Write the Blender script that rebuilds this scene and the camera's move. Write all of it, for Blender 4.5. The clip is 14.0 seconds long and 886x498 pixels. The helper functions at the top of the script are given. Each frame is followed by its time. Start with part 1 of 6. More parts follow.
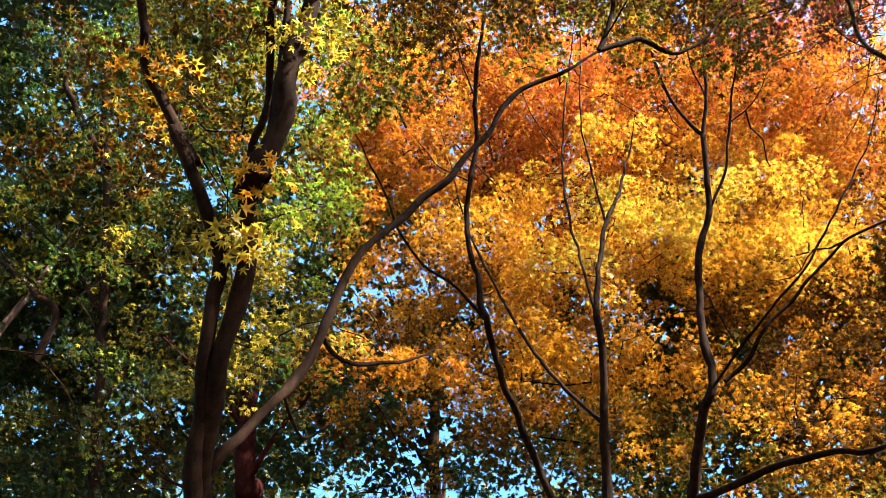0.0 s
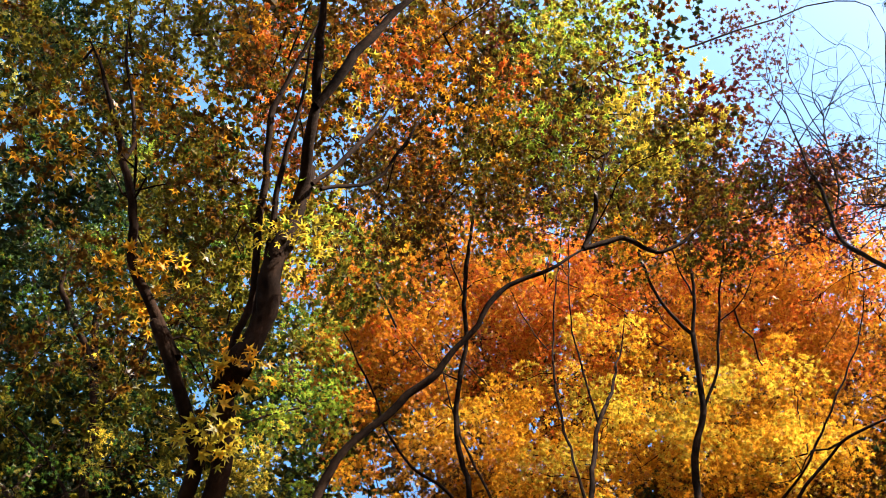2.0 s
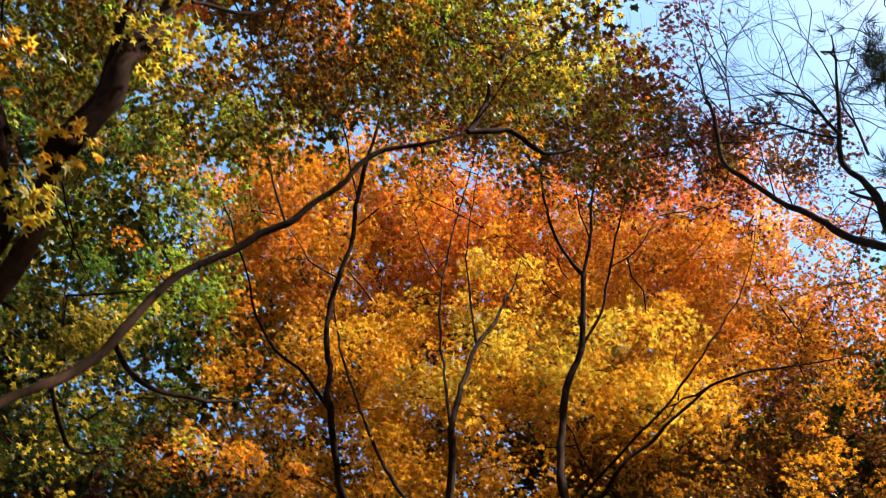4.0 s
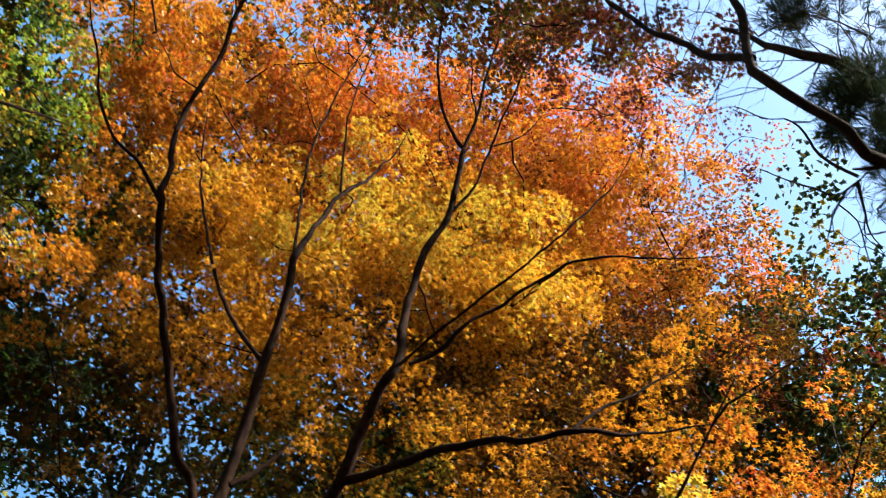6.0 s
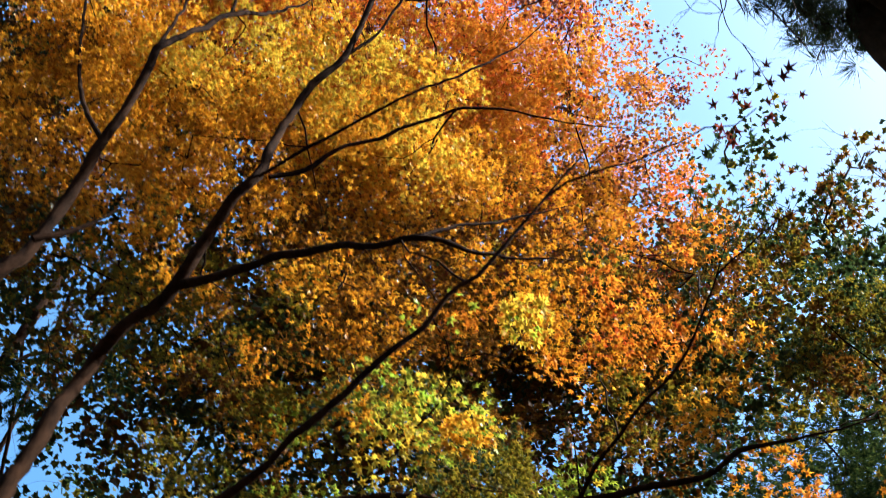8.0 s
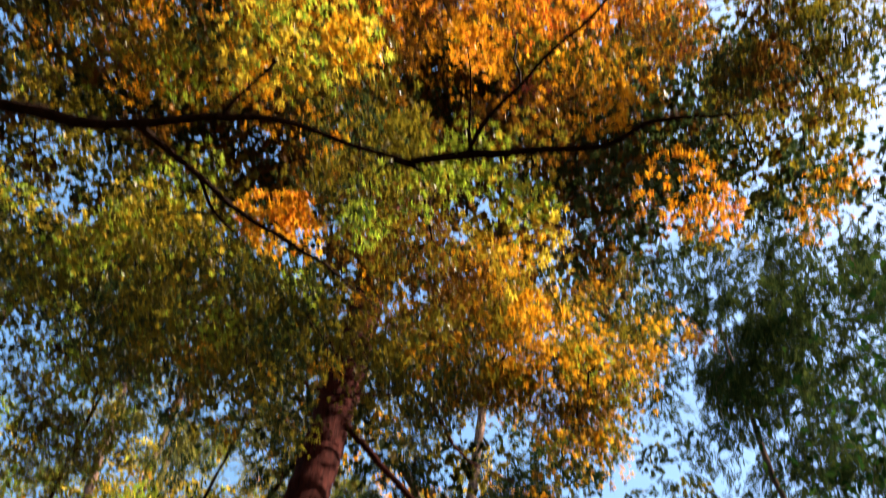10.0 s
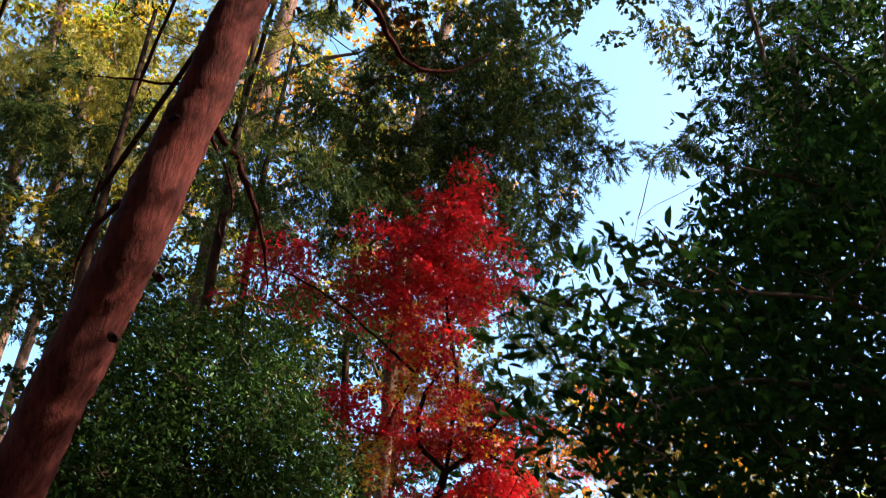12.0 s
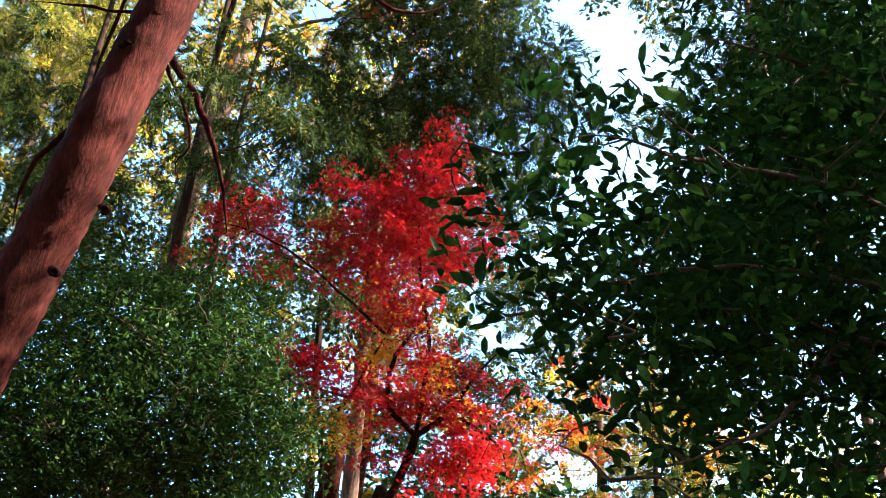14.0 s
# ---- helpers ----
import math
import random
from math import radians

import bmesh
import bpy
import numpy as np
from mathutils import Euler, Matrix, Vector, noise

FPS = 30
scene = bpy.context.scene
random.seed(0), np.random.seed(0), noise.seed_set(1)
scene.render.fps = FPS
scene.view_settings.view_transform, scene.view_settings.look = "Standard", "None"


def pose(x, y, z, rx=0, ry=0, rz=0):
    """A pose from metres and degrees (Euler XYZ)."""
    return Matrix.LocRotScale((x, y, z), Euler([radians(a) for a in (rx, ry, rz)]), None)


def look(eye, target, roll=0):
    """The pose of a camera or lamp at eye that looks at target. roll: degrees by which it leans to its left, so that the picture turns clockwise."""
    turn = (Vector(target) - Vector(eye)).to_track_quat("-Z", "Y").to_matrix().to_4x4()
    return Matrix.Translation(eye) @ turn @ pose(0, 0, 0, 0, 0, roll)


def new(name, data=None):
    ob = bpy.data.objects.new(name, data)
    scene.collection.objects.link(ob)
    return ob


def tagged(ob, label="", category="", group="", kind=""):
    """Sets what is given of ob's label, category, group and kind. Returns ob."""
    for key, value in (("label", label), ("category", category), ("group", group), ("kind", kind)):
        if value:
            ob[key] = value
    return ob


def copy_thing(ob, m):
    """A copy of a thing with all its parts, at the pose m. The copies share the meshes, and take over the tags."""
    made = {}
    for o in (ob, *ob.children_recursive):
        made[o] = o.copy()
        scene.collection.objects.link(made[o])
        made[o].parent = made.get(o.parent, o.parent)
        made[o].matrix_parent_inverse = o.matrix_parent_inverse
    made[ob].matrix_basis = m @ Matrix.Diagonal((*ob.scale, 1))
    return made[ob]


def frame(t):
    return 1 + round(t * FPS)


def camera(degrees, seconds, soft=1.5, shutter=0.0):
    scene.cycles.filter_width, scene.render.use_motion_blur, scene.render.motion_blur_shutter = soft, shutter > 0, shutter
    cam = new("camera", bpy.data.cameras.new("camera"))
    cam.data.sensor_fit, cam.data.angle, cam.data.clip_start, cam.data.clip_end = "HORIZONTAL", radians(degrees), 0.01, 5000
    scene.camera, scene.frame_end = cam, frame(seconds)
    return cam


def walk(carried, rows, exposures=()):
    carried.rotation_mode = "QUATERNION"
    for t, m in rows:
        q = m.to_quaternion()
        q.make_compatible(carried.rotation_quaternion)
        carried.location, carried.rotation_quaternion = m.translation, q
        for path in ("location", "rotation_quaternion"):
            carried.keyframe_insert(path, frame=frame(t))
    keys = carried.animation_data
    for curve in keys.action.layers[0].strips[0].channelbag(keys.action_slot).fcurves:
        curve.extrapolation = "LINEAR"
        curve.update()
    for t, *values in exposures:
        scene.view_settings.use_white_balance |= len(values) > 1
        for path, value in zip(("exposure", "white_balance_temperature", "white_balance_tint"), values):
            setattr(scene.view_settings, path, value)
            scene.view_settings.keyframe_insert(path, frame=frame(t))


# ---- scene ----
cam = camera(48.5, 14.0, soft=0.55, shutter=0.4)
PATH = [
    (0, (0.582, 0.794, 1.658), (0.381, 1.708, 3.426), 4.8),
    (0.5, (0.597, 0.795, 1.649), (0.400, 1.659, 3.442), 5.0),
    (1, (0.600, 0.799, 1.652), (0.421, 1.527, 3.506), 5.9),
    (1.5, (0.602, 0.806, 1.665), (0.448, 1.390, 3.571), 7.0),
    (2, (0.613, 0.837, 1.674), (0.470, 1.373, 3.595), 7.1),
    (2.2, (0.623, 0.847, 1.674), (0.481, 1.386, 3.595), 7.0),
    (4.3, (0.912, 1.477, 1.611), (0.912, 2.061, 3.524), 0.6),
    (4.5, (0.948, 1.546, 1.641), (0.956, 2.138, 3.551), -0.2),
    (5, (1.003, 1.721, 1.635), (1.062, 2.330, 3.539), -2.4),
    (5.5, (1.109, 1.908, 1.617), (1.220, 2.532, 3.514), -3.5),
    (6, (1.258, 2.112, 1.613), (1.410, 2.739, 3.506), -4.2),
    (6.5, (1.481, 2.311, 1.612), (1.653, 2.934, 3.505), -4.2),
    (7, (1.634, 2.483, 1.611), (1.830, 3.108, 3.501), -4.6),
    (7.2, (1.696, 2.551, 1.614), (1.899, 3.178, 3.502), -4.7),
    (9.3, (2.415, 3.577, 1.647), (2.706, 4.247, 3.509), 0.4),
    (9.5, (2.473, 3.639, 1.668), (2.787, 4.342, 3.514), 0.5),
    (10, (2.592, 3.763, 1.659), (3.003, 4.627, 3.416), 0.4),
    (10.3, (2.630, 3.803, 1.655), (3.134, 4.821, 3.301), -0.1),
    (10.5, (2.685, 3.842, 1.657), (3.239, 4.965, 3.216), 0.0),
    (11, (2.929, 3.951, 1.664), (3.551, 5.255, 3.046), 2.6),
    (11.5, (3.042, 4.106, 1.652), (3.726, 5.500, 2.913), 2.1),
    (12, (3.205, 4.218, 1.587), (3.928, 5.653, 2.778), 2.1),
    (12.5, (3.357, 4.288, 1.551), (4.085, 5.733, 2.726), 2.2),
    (13, (3.430, 4.391, 1.543), (4.169, 5.832, 2.717), 2.2),
    (13.5, (3.480, 4.530, 1.531), (4.232, 5.961, 2.707), 2.2),
    (14, (3.546, 4.615, 1.535), (4.303, 6.043, 2.713), 2.1),
]
EXPOSURE = [(0, 2.77, 6070, 9), (1.2, 2.57, 6370, 12), (2.2, 2.22, 6470, 12), (4.3, 2.02, 6570, 12), (5.5, 1.95, 6470, 12), (7.2, 1.95, 5970, 10), (9.5, 2.12, 6850, 13), (10.0, 2.05, 7300, 18), (10.5, 1.95, 7300, 21), (11.0, 2.07, 7100, 21), (11.5, 2.12, 6900, 20), (12.0, 2.47, 6900, 20), (13.0, 3.17, 6600, 15), (14, 3.37, 6500, 13)]
walk(cam, [(t, look(eye, target, roll)) for t, eye, target, roll in PATH], EXPOSURE)

# ---- light: clear autumn sky, sun high on the right of the path ----
SUN_TO = Vector((0.70, -0.45, 0.65)).normalized()
world = bpy.data.worlds.new("sky")
scene.world = world
world.use_nodes = True
wn = world.node_tree.nodes
sky = wn.new("ShaderNodeTexSky")
sky.sky_type, sky.sun_disc = "NISHITA", False
sky.sun_elevation = math.asin(SUN_TO.z)
sky.sun_rotation = math.atan2(SUN_TO.x, SUN_TO.y)
sky.air_density, sky.dust_density, sky.ozone_density = 1.0, 1.6, 1.0
wn["Background"].inputs["Strength"].default_value = 0.125
hue = wn.new("ShaderNodeHueSaturation")
hue.inputs["Hue"].default_value, hue.inputs["Saturation"].default_value = 0.488, 1.22
world.node_tree.links.new(sky.outputs["Color"], hue.inputs["Color"])
world.node_tree.links.new(hue.outputs["Color"], wn["Background"].inputs["Color"])
sun = new("sun", bpy.data.lights.new("sun", "SUN"))
sun.data.energy, sun.data.angle, sun.data.color = 5.0, radians(0.55), (1.0, 0.93, 0.82)
sun.matrix_world = look((6, -4, 30), Vector((6, -4, 30)) - SUN_TO)


# ---- materials ----
def nodes_of(name):
    mat = bpy.data.materials.new(name)
    mat.use_nodes = True
    nt = mat.node_tree
    nt.nodes.clear()
    out = nt.nodes.new("ShaderNodeOutputMaterial")
    return mat, nt.nodes, nt.links, out


def own_random(n, l):
    """A number of its own for every leaf, joined or single."""
    geo, info, add = n.new("ShaderNodeNewGeometry"), n.new("ShaderNodeObjectInfo"), n.new("ShaderNodeMath")
    add.operation = "ADD"
    l.new(geo.outputs["Random Per Island"], add.inputs[0])
    l.new(info.outputs["Random"], add.inputs[1])
    fr = n.new("ShaderNodeMath")
    fr.operation = "FRACT"
    l.new(add.outputs[0], fr.inputs[0])
    return fr.outputs[0]


def leaf_material(name, colours, through_gain=1.3, gloss=0.024, clear=0.5):
    """A thin leaf: colour from leaf to leaf, blotches within it, light passing through."""
    mat, n, l, out = nodes_of(name)
    ramp = n.new("ShaderNodeValToRGB")
    while len(ramp.color_ramp.elements) < len(colours):
        ramp.color_ramp.elements.new(0.5)
    for i, c in enumerate(colours):
        ramp.color_ramp.elements[i].position = i / (len(colours) - 1)
        ramp.color_ramp.elements[i].color = (*c, 1)
    l.new(own_random(n, l), ramp.inputs["Fac"])
    tex, blot = n.new("ShaderNodeTexCoord"), n.new("ShaderNodeTexNoise")
    blot.inputs["Scale"].default_value, blot.inputs["Detail"].default_value = 45.0, 3.0
    l.new(tex.outputs["Object"], blot.inputs["Vector"])
    spread = n.new("ShaderNodeMapRange")
    for key, value in (("From Min", 0.3), ("From Max", 0.7), ("To Min", 0.42), ("To Max", 0.95)):
        spread.inputs[key].default_value = value
    l.new(blot.outputs["Fac"], spread.inputs["Value"])
    tone = n.new("ShaderNodeVectorMath")
    tone.operation = "SCALE"
    l.new(ramp.outputs["Color"], tone.inputs[0])
    l.new(spread.outputs[0], tone.inputs["Scale"])
    glow = n.new("ShaderNodeVectorMath")
    glow.operation = "SCALE"
    glow.inputs["Scale"].default_value = through_gain
    l.new(tone.outputs[0], glow.inputs[0])
    dif, tra, mix = n.new("ShaderNodeBsdfDiffuse"), n.new("ShaderNodeBsdfTranslucent"), n.new("ShaderNodeMixShader")
    l.new(tone.outputs[0], dif.inputs["Color"])
    l.new(glow.outputs[0], tra.inputs["Color"])
    mix.inputs[0].default_value = clear
    l.new(dif.outputs[0], mix.inputs[1])
    l.new(tra.outputs[0], mix.inputs[2])
    shine, coat = n.new("ShaderNodeBsdfGlossy"), n.new("ShaderNodeMixShader")
    shine.inputs["Roughness"].default_value = 0.38
    coat.inputs[0].default_value = gloss
    l.new(mix.outputs[0], coat.inputs[1])
    l.new(shine.outputs[0], coat.inputs[2])
    l.new(coat.outputs[0], out.inputs["Surface"])
    return mat


LEAF = {
    "green": leaf_material("leaf_green", [(0.03, 0.075, 0.01), (0.07, 0.15, 0.015), (0.12, 0.19, 0.02)]),
    # Low green that also stands in for leaves out of the sun.
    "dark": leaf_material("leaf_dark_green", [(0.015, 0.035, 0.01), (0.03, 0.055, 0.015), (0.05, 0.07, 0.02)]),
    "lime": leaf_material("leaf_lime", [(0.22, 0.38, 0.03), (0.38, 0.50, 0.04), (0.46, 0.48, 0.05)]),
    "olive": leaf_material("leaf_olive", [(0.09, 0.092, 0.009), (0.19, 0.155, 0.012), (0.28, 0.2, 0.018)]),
    "yellow": leaf_material("leaf_yellow", [(0.66, 0.44, 0.03), (0.78, 0.55, 0.05), (0.66, 0.54, 0.05)]),
    "gold": leaf_material("leaf_gold", [(0.70, 0.29, 0.012), (0.84, 0.41, 0.02), (0.88, 0.53, 0.045)]),
    "amber": leaf_material("leaf_amber", [(0.46, 0.16, 0.008), (0.64, 0.265, 0.012), (0.75, 0.37, 0.018)]),
    "orange": leaf_material("leaf_orange", [(0.58, 0.16, 0.012), (0.72, 0.25, 0.018), (0.78, 0.36, 0.03)]),
    "redor": leaf_material("leaf_red_orange", [(0.55, 0.075, 0.012), (0.68, 0.15, 0.018), (0.76, 0.26, 0.03)]),
    "crimson": leaf_material("leaf_crimson", [(0.45, 0.006, 0.013), (0.60, 0.012, 0.019), (0.70, 0.03, 0.022)]),
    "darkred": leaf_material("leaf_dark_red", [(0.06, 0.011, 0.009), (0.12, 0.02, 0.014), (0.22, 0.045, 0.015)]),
    # Low brown that holds the look of maple leaves in shade.
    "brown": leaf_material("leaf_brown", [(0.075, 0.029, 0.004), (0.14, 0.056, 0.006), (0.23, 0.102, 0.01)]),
    "evergreen": leaf_material("leaf_evergreen", [(0.007, 0.026, 0.006), (0.012, 0.040, 0.009), (0.030, 0.076, 0.012)], 1.1, 0.002, 0.3),
    "bushgreen": leaf_material("leaf_bush_green", [(0.014, 0.042, 0.01), (0.022, 0.055, 0.011), (0.045, 0.09, 0.015)], 1.0, 0.006, 0.25),
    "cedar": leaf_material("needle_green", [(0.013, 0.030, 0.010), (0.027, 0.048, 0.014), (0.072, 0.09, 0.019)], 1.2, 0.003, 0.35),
    # Paler copy of the cedar needles, with sunlight put into the yellow-green.
    "cedarlit": leaf_material("needle_sunlit", [(0.10, 0.12, 0.02), (0.25, 0.24, 0.04), (0.42, 0.33, 0.06)], 1.0, 0.01, 0.4),
    "pine": leaf_material("needle_pine", [(0.025, 0.045, 0.02), (0.04, 0.07, 0.025), (0.06, 0.08, 0.03)], 0.9, 0.02, 0.2),
}


def bark_material(name, dark, pale, scale, stretch, relief=0.5):
    """Bark: fibres along the stem, patches of lichen and damp, rough relief."""
    mat, n, l, out = nodes_of(name)
    tex, mapping = n.new("ShaderNodeTexCoord"), n.new("ShaderNodeMapping")
    mapping.inputs["Scale"].default_value = (scale, scale, scale * stretch)
    l.new(tex.outputs["Object"], mapping.inputs["Vector"])
    fib, patch = n.new("ShaderNodeTexNoise"), n.new("ShaderNodeTexNoise")
    fib.inputs["Scale"].default_value, fib.inputs["Detail"].default_value, fib.inputs["Roughness"].default_value = 6.0, 8.0, 0.7
    patch.inputs["Scale"].default_value, patch.inputs["Detail"].default_value = 3.1, 4.0
    l.new(mapping.outputs[0], fib.inputs["Vector"])
    l.new(tex.outputs["Object"], patch.inputs["Vector"])
    ramp = n.new("ShaderNodeValToRGB")
    ramp.color_ramp.elements[0].position, ramp.color_ramp.elements[0].color = 0.32, (*dark, 1)
    ramp.color_ramp.elements[1].position, ramp.color_ramp.elements[1].color = 0.72, (*pale, 1)
    l.new(fib.outputs["Fac"], ramp.inputs["Fac"])
    spread = n.new("ShaderNodeMapRange")
    for key, value in (("From Min", 0.35), ("From Max", 0.65), ("To Min", 0.6), ("To Max", 1.25)):
        spread.inputs[key].default_value = value
    l.new(patch.outputs["Fac"], spread.inputs["Value"])
    tone = n.new("ShaderNodeVectorMath")
    tone.operation = "SCALE"
    l.new(ramp.outputs["Color"], tone.inputs[0])
    l.new(spread.outputs[0], tone.inputs["Scale"])
    bsdf, bump = n.new("ShaderNodeBsdfPrincipled"), n.new("ShaderNodeBump")
    bsdf.inputs["Roughness"].default_value = 0.9
    bsdf.inputs["Specular IOR Level"].default_value = 0.03
    bump.inputs["Strength"].default_value, bump.inputs["Distance"].default_value = relief, 0.02
    l.new(fib.outputs["Fac"], bump.inputs["Height"])
    l.new(tone.outputs[0], bsdf.inputs["Base Color"])
    l.new(bump.outputs[0], bsdf.inputs["Normal"])
    l.new(bsdf.outputs[0], out.inputs["Surface"])
    return mat


MAPLE_BARK = bark_material("maple_bark", (0.007, 0.004, 0.0025), (0.036, 0.018, 0.010), 4.0, 0.25)
# Cedar bark in two tones: darker for shaded trunks, paler for sunlit ones.
CEDAR_BARK = bark_material("cedar_bark", (0.012, 0.0035, 0.003), (0.062, 0.015, 0.011), 5.0, 0.10, 0.8)
# Paler copy: sunlight on the far cedar trunks, put into the bark colour.
LIT_CEDAR_BARK = bark_material("lit_cedar_bark", (0.032, 0.018, 0.013), (0.19, 0.118, 0.086), 5.0, 0.10, 0.8)
PINE_BARK = bark_material("pine_bark", (0.014, 0.010, 0.008), (0.06, 0.042, 0.03), 5.0, 0.3, 0.8)
TWIG_BARK = bark_material("twig_bark", (0.02, 0.014, 0.009), (0.08, 0.055, 0.036), 8.0, 0.3)
SCAR = bark_material("branch_scar", (0.004, 0.002, 0.002), (0.025, 0.009, 0.007), 9.0, 0.6)
VINE = bark_material("dry_vine", (0.10, 0.085, 0.06), (0.30, 0.25, 0.18), 9.0, 0.4)
LITTER = bark_material("leaf_litter", (0.02, 0.012, 0.006), (0.12, 0.06, 0.025), 3.0, 1.0, 0.9)

# ---- builders ----
rng = np.random.default_rng(7)


def mesh_of(name, verts, tris, mats, index=None, smooth=False):
    """A mesh from numpy arrays of corners and triangles."""
    me = bpy.data.meshes.new(name)
    me.vertices.add(len(verts))
    me.vertices.foreach_set("co", np.asarray(verts, np.float32).ravel())
    me.loops.add(len(tris) * 3)
    me.loops.foreach_set("vertex_index", np.asarray(tris, np.int32).ravel())
    me.polygons.add(len(tris))
    me.polygons.foreach_set("loop_start", np.arange(0, len(tris) * 3, 3, dtype=np.int32))
    for m in mats:
        me.materials.append(m)
    if index is not None:
        me.polygons.foreach_set("material_index", np.asarray(index, np.int32))
    if smooth:
        me.polygons.foreach_set("use_smooth", np.ones(len(tris), bool))
    me.update(calc_edges=True)
    return me


def unit(v):
    return v / np.maximum(np.linalg.norm(v, axis=-1, keepdims=True), 1e-9)


def smooth_line(points, step):
    """Points along a Catmull-Rom line through the given ones, with their share of the way."""
    p = np.array(points, float)
    p = np.vstack([2 * p[0] - p[1], p, 2 * p[-1] - p[-2]])
    line = []
    for i in range(1, len(p) - 2):
        a, b, c, d = p[i - 1:i + 3]
        k = max(2, int(np.linalg.norm(c - b) / step))
        for s in np.arange(k) / k:
            line.append(0.5 * (2 * b + (c - a) * s + (2 * a - 5 * b + 4 * c - d) * s * s + (3 * b - a - 3 * c + d) * s ** 3))
    line.append(p[-2])
    line = np.array(line)
    run = np.r_[0, np.cumsum(np.linalg.norm(np.diff(line, axis=0), axis=1))]
    return line, run / run[-1]


def tube(line, radii, sides, rough=0.0):
    """A round, uneven stem along a line: corners and triangles."""
    tang = unit(np.gradient(line, axis=0))
    ref = np.array([0.31, 0.87, 0.38]) if abs(tang[0] @ [0.31, 0.87, 0.38]) < 0.9 else np.array([1.0, 0, 0])
    u = unit(np.cross(tang, ref))
    w = np.cross(tang, u)
    ang = np.arange(sides) * 2 * np.pi / sides
    r = radii[:, None] * (1 + rough * rng.normal(size=(len(line), sides)))
    ring = line[:, None] + r[..., None] * (np.cos(ang)[None, :, None] * u[:, None] + np.sin(ang)[None, :, None] * w[:, None])
    verts = np.vstack([ring.reshape(-1, 3), line[-1:] + tang[-1:] * radii[-1]])
    i, j = np.meshgrid(np.arange(len(line) - 1), np.arange(sides), indexing="ij")
    a, b = i * sides + j, i * sides + (j + 1) % sides
    tris = np.vstack([np.stack([a, b, b + sides], -1).reshape(-1, 3), np.stack([a, b + sides, a + sides], -1).reshape(-1, 3)])
    last = (len(line) - 1) * sides
    cap = [(last + k, last + (k + 1) % sides, len(verts) - 1) for k in range(sides)]
    return verts, np.vstack([tris, cap])


def join(pieces):
    """Several pieces of corners and triangles as one."""
    verts, tris, base = [], [], 0
    for v, t in pieces:
        verts.append(v)
        tris.append(t + base)
        base += len(v)
    return np.vstack(verts), np.vstack(tris)


def part(name, me, parent, label=""):
    ob = new(name, me)
    ob.parent = parent
    return tagged(ob, label)


STATE = {}


def tree(name, label, category, group, bark=None):
    ob = tagged(new(name), label, category, group)
    STATE[ob.name] = {"bark": bark or MAPLE_BARK, "line": [], "radius": [], "twigs": [], "cloud": [], "singles": []}
    return ob


def limb(ob, name, points, r0, r1, step=0):
    """A trunk or a limb through a few points, tapering, with knots and a slight wander."""
    st = STATE[ob.name]
    thick = max(r0, r1)
    line, share = smooth_line(points, step or (0.06 if thick > 0.02 else 0.045))
    wob = np.array([noise.noise_vector(Vector(p) * 2.3) for p in line])
    line = line + wob * min(0.02, thick * 0.5) * np.sin(np.pi * share)[:, None]
    if thick < 0.1:
        kink = np.array([noise.noise_vector(Vector(p) * 5.3) + 0.5 * noise.noise_vector(Vector(p) * 11.0) for p in line])
        line = line + kink * min(0.022, 0.006 + thick * 0.6) * np.clip(6 * share * (1 - share), 0, 1)[:, None]
    lump = np.array([noise.noise(Vector(p) * 5.1) for p in line])
    radii = (r0 + (r1 - r0) * share) * (1 + (0.24 if thick < 0.1 else 0.07) * lump)
    radii = radii * (1 - 0.62 * np.clip((share - 0.6) / 0.4, 0, 1) ** 1.3 if name == "limb" else 1.0)
    if name == "trunk":
        radii = radii * (1 + 0.5 * np.exp(-np.maximum(line[:, 2], 0) * 2.2))
    sides = 10 if step else 20 if thick > 0.08 else 12 if thick > 0.03 else 8
    v, t = tube(line, radii, sides, 0.035)
    part(name, mesh_of(name, v, t, [st["bark"]], smooth=True), ob)
    st["line"].append(line)
    st["radius"].append(radii)


def twig(ob, target, bend=0.2, r=0.007):
    """A thin twig from the nearest wood of the tree to a place in the crown."""
    st = STATE[ob.name]
    wood = np.vstack(st["line"])
    gap = np.linalg.norm(wood - target, axis=1) + 0.9 * np.maximum(wood[:, 2] - target[2], 0) + 0.25 * rng.random(len(wood))
    root = wood[np.argmin(gap)]
    span = np.linalg.norm(target - root)
    if span < 0.05:
        return
    mid = (root + target) / 2 + rng.normal(size=3) * bend * span + np.array([0, 0, 0.08 * span])
    line, share = smooth_line([root, mid, target], max(0.07, span / 7))
    line[1:-1] += rng.normal(size=(len(line) - 2, 3)) * 0.012
    st["twigs"].append(tube(line, r * (1.25 - 0.9 * share) * (0.5 + min(span, 1.5) * 0.3), 4))
    st["line"].append(line)


def in_ball(n):
    """Places in a rounded mass that thins out towards its edge."""
    p = rng.normal(size=(n, 3)) * 0.52
    return p / np.maximum(np.linalg.norm(p, axis=1, keepdims=True) / 1.45, 1)


LOBES = [(-122, 0.50, 0.26), (-76, 0.84, 0.34), (-37, 0.98, 0.36), (0, 1.06, 0.36), (37, 0.98, 0.36), (76, 0.84, 0.34), (122, 0.50, 0.2)]


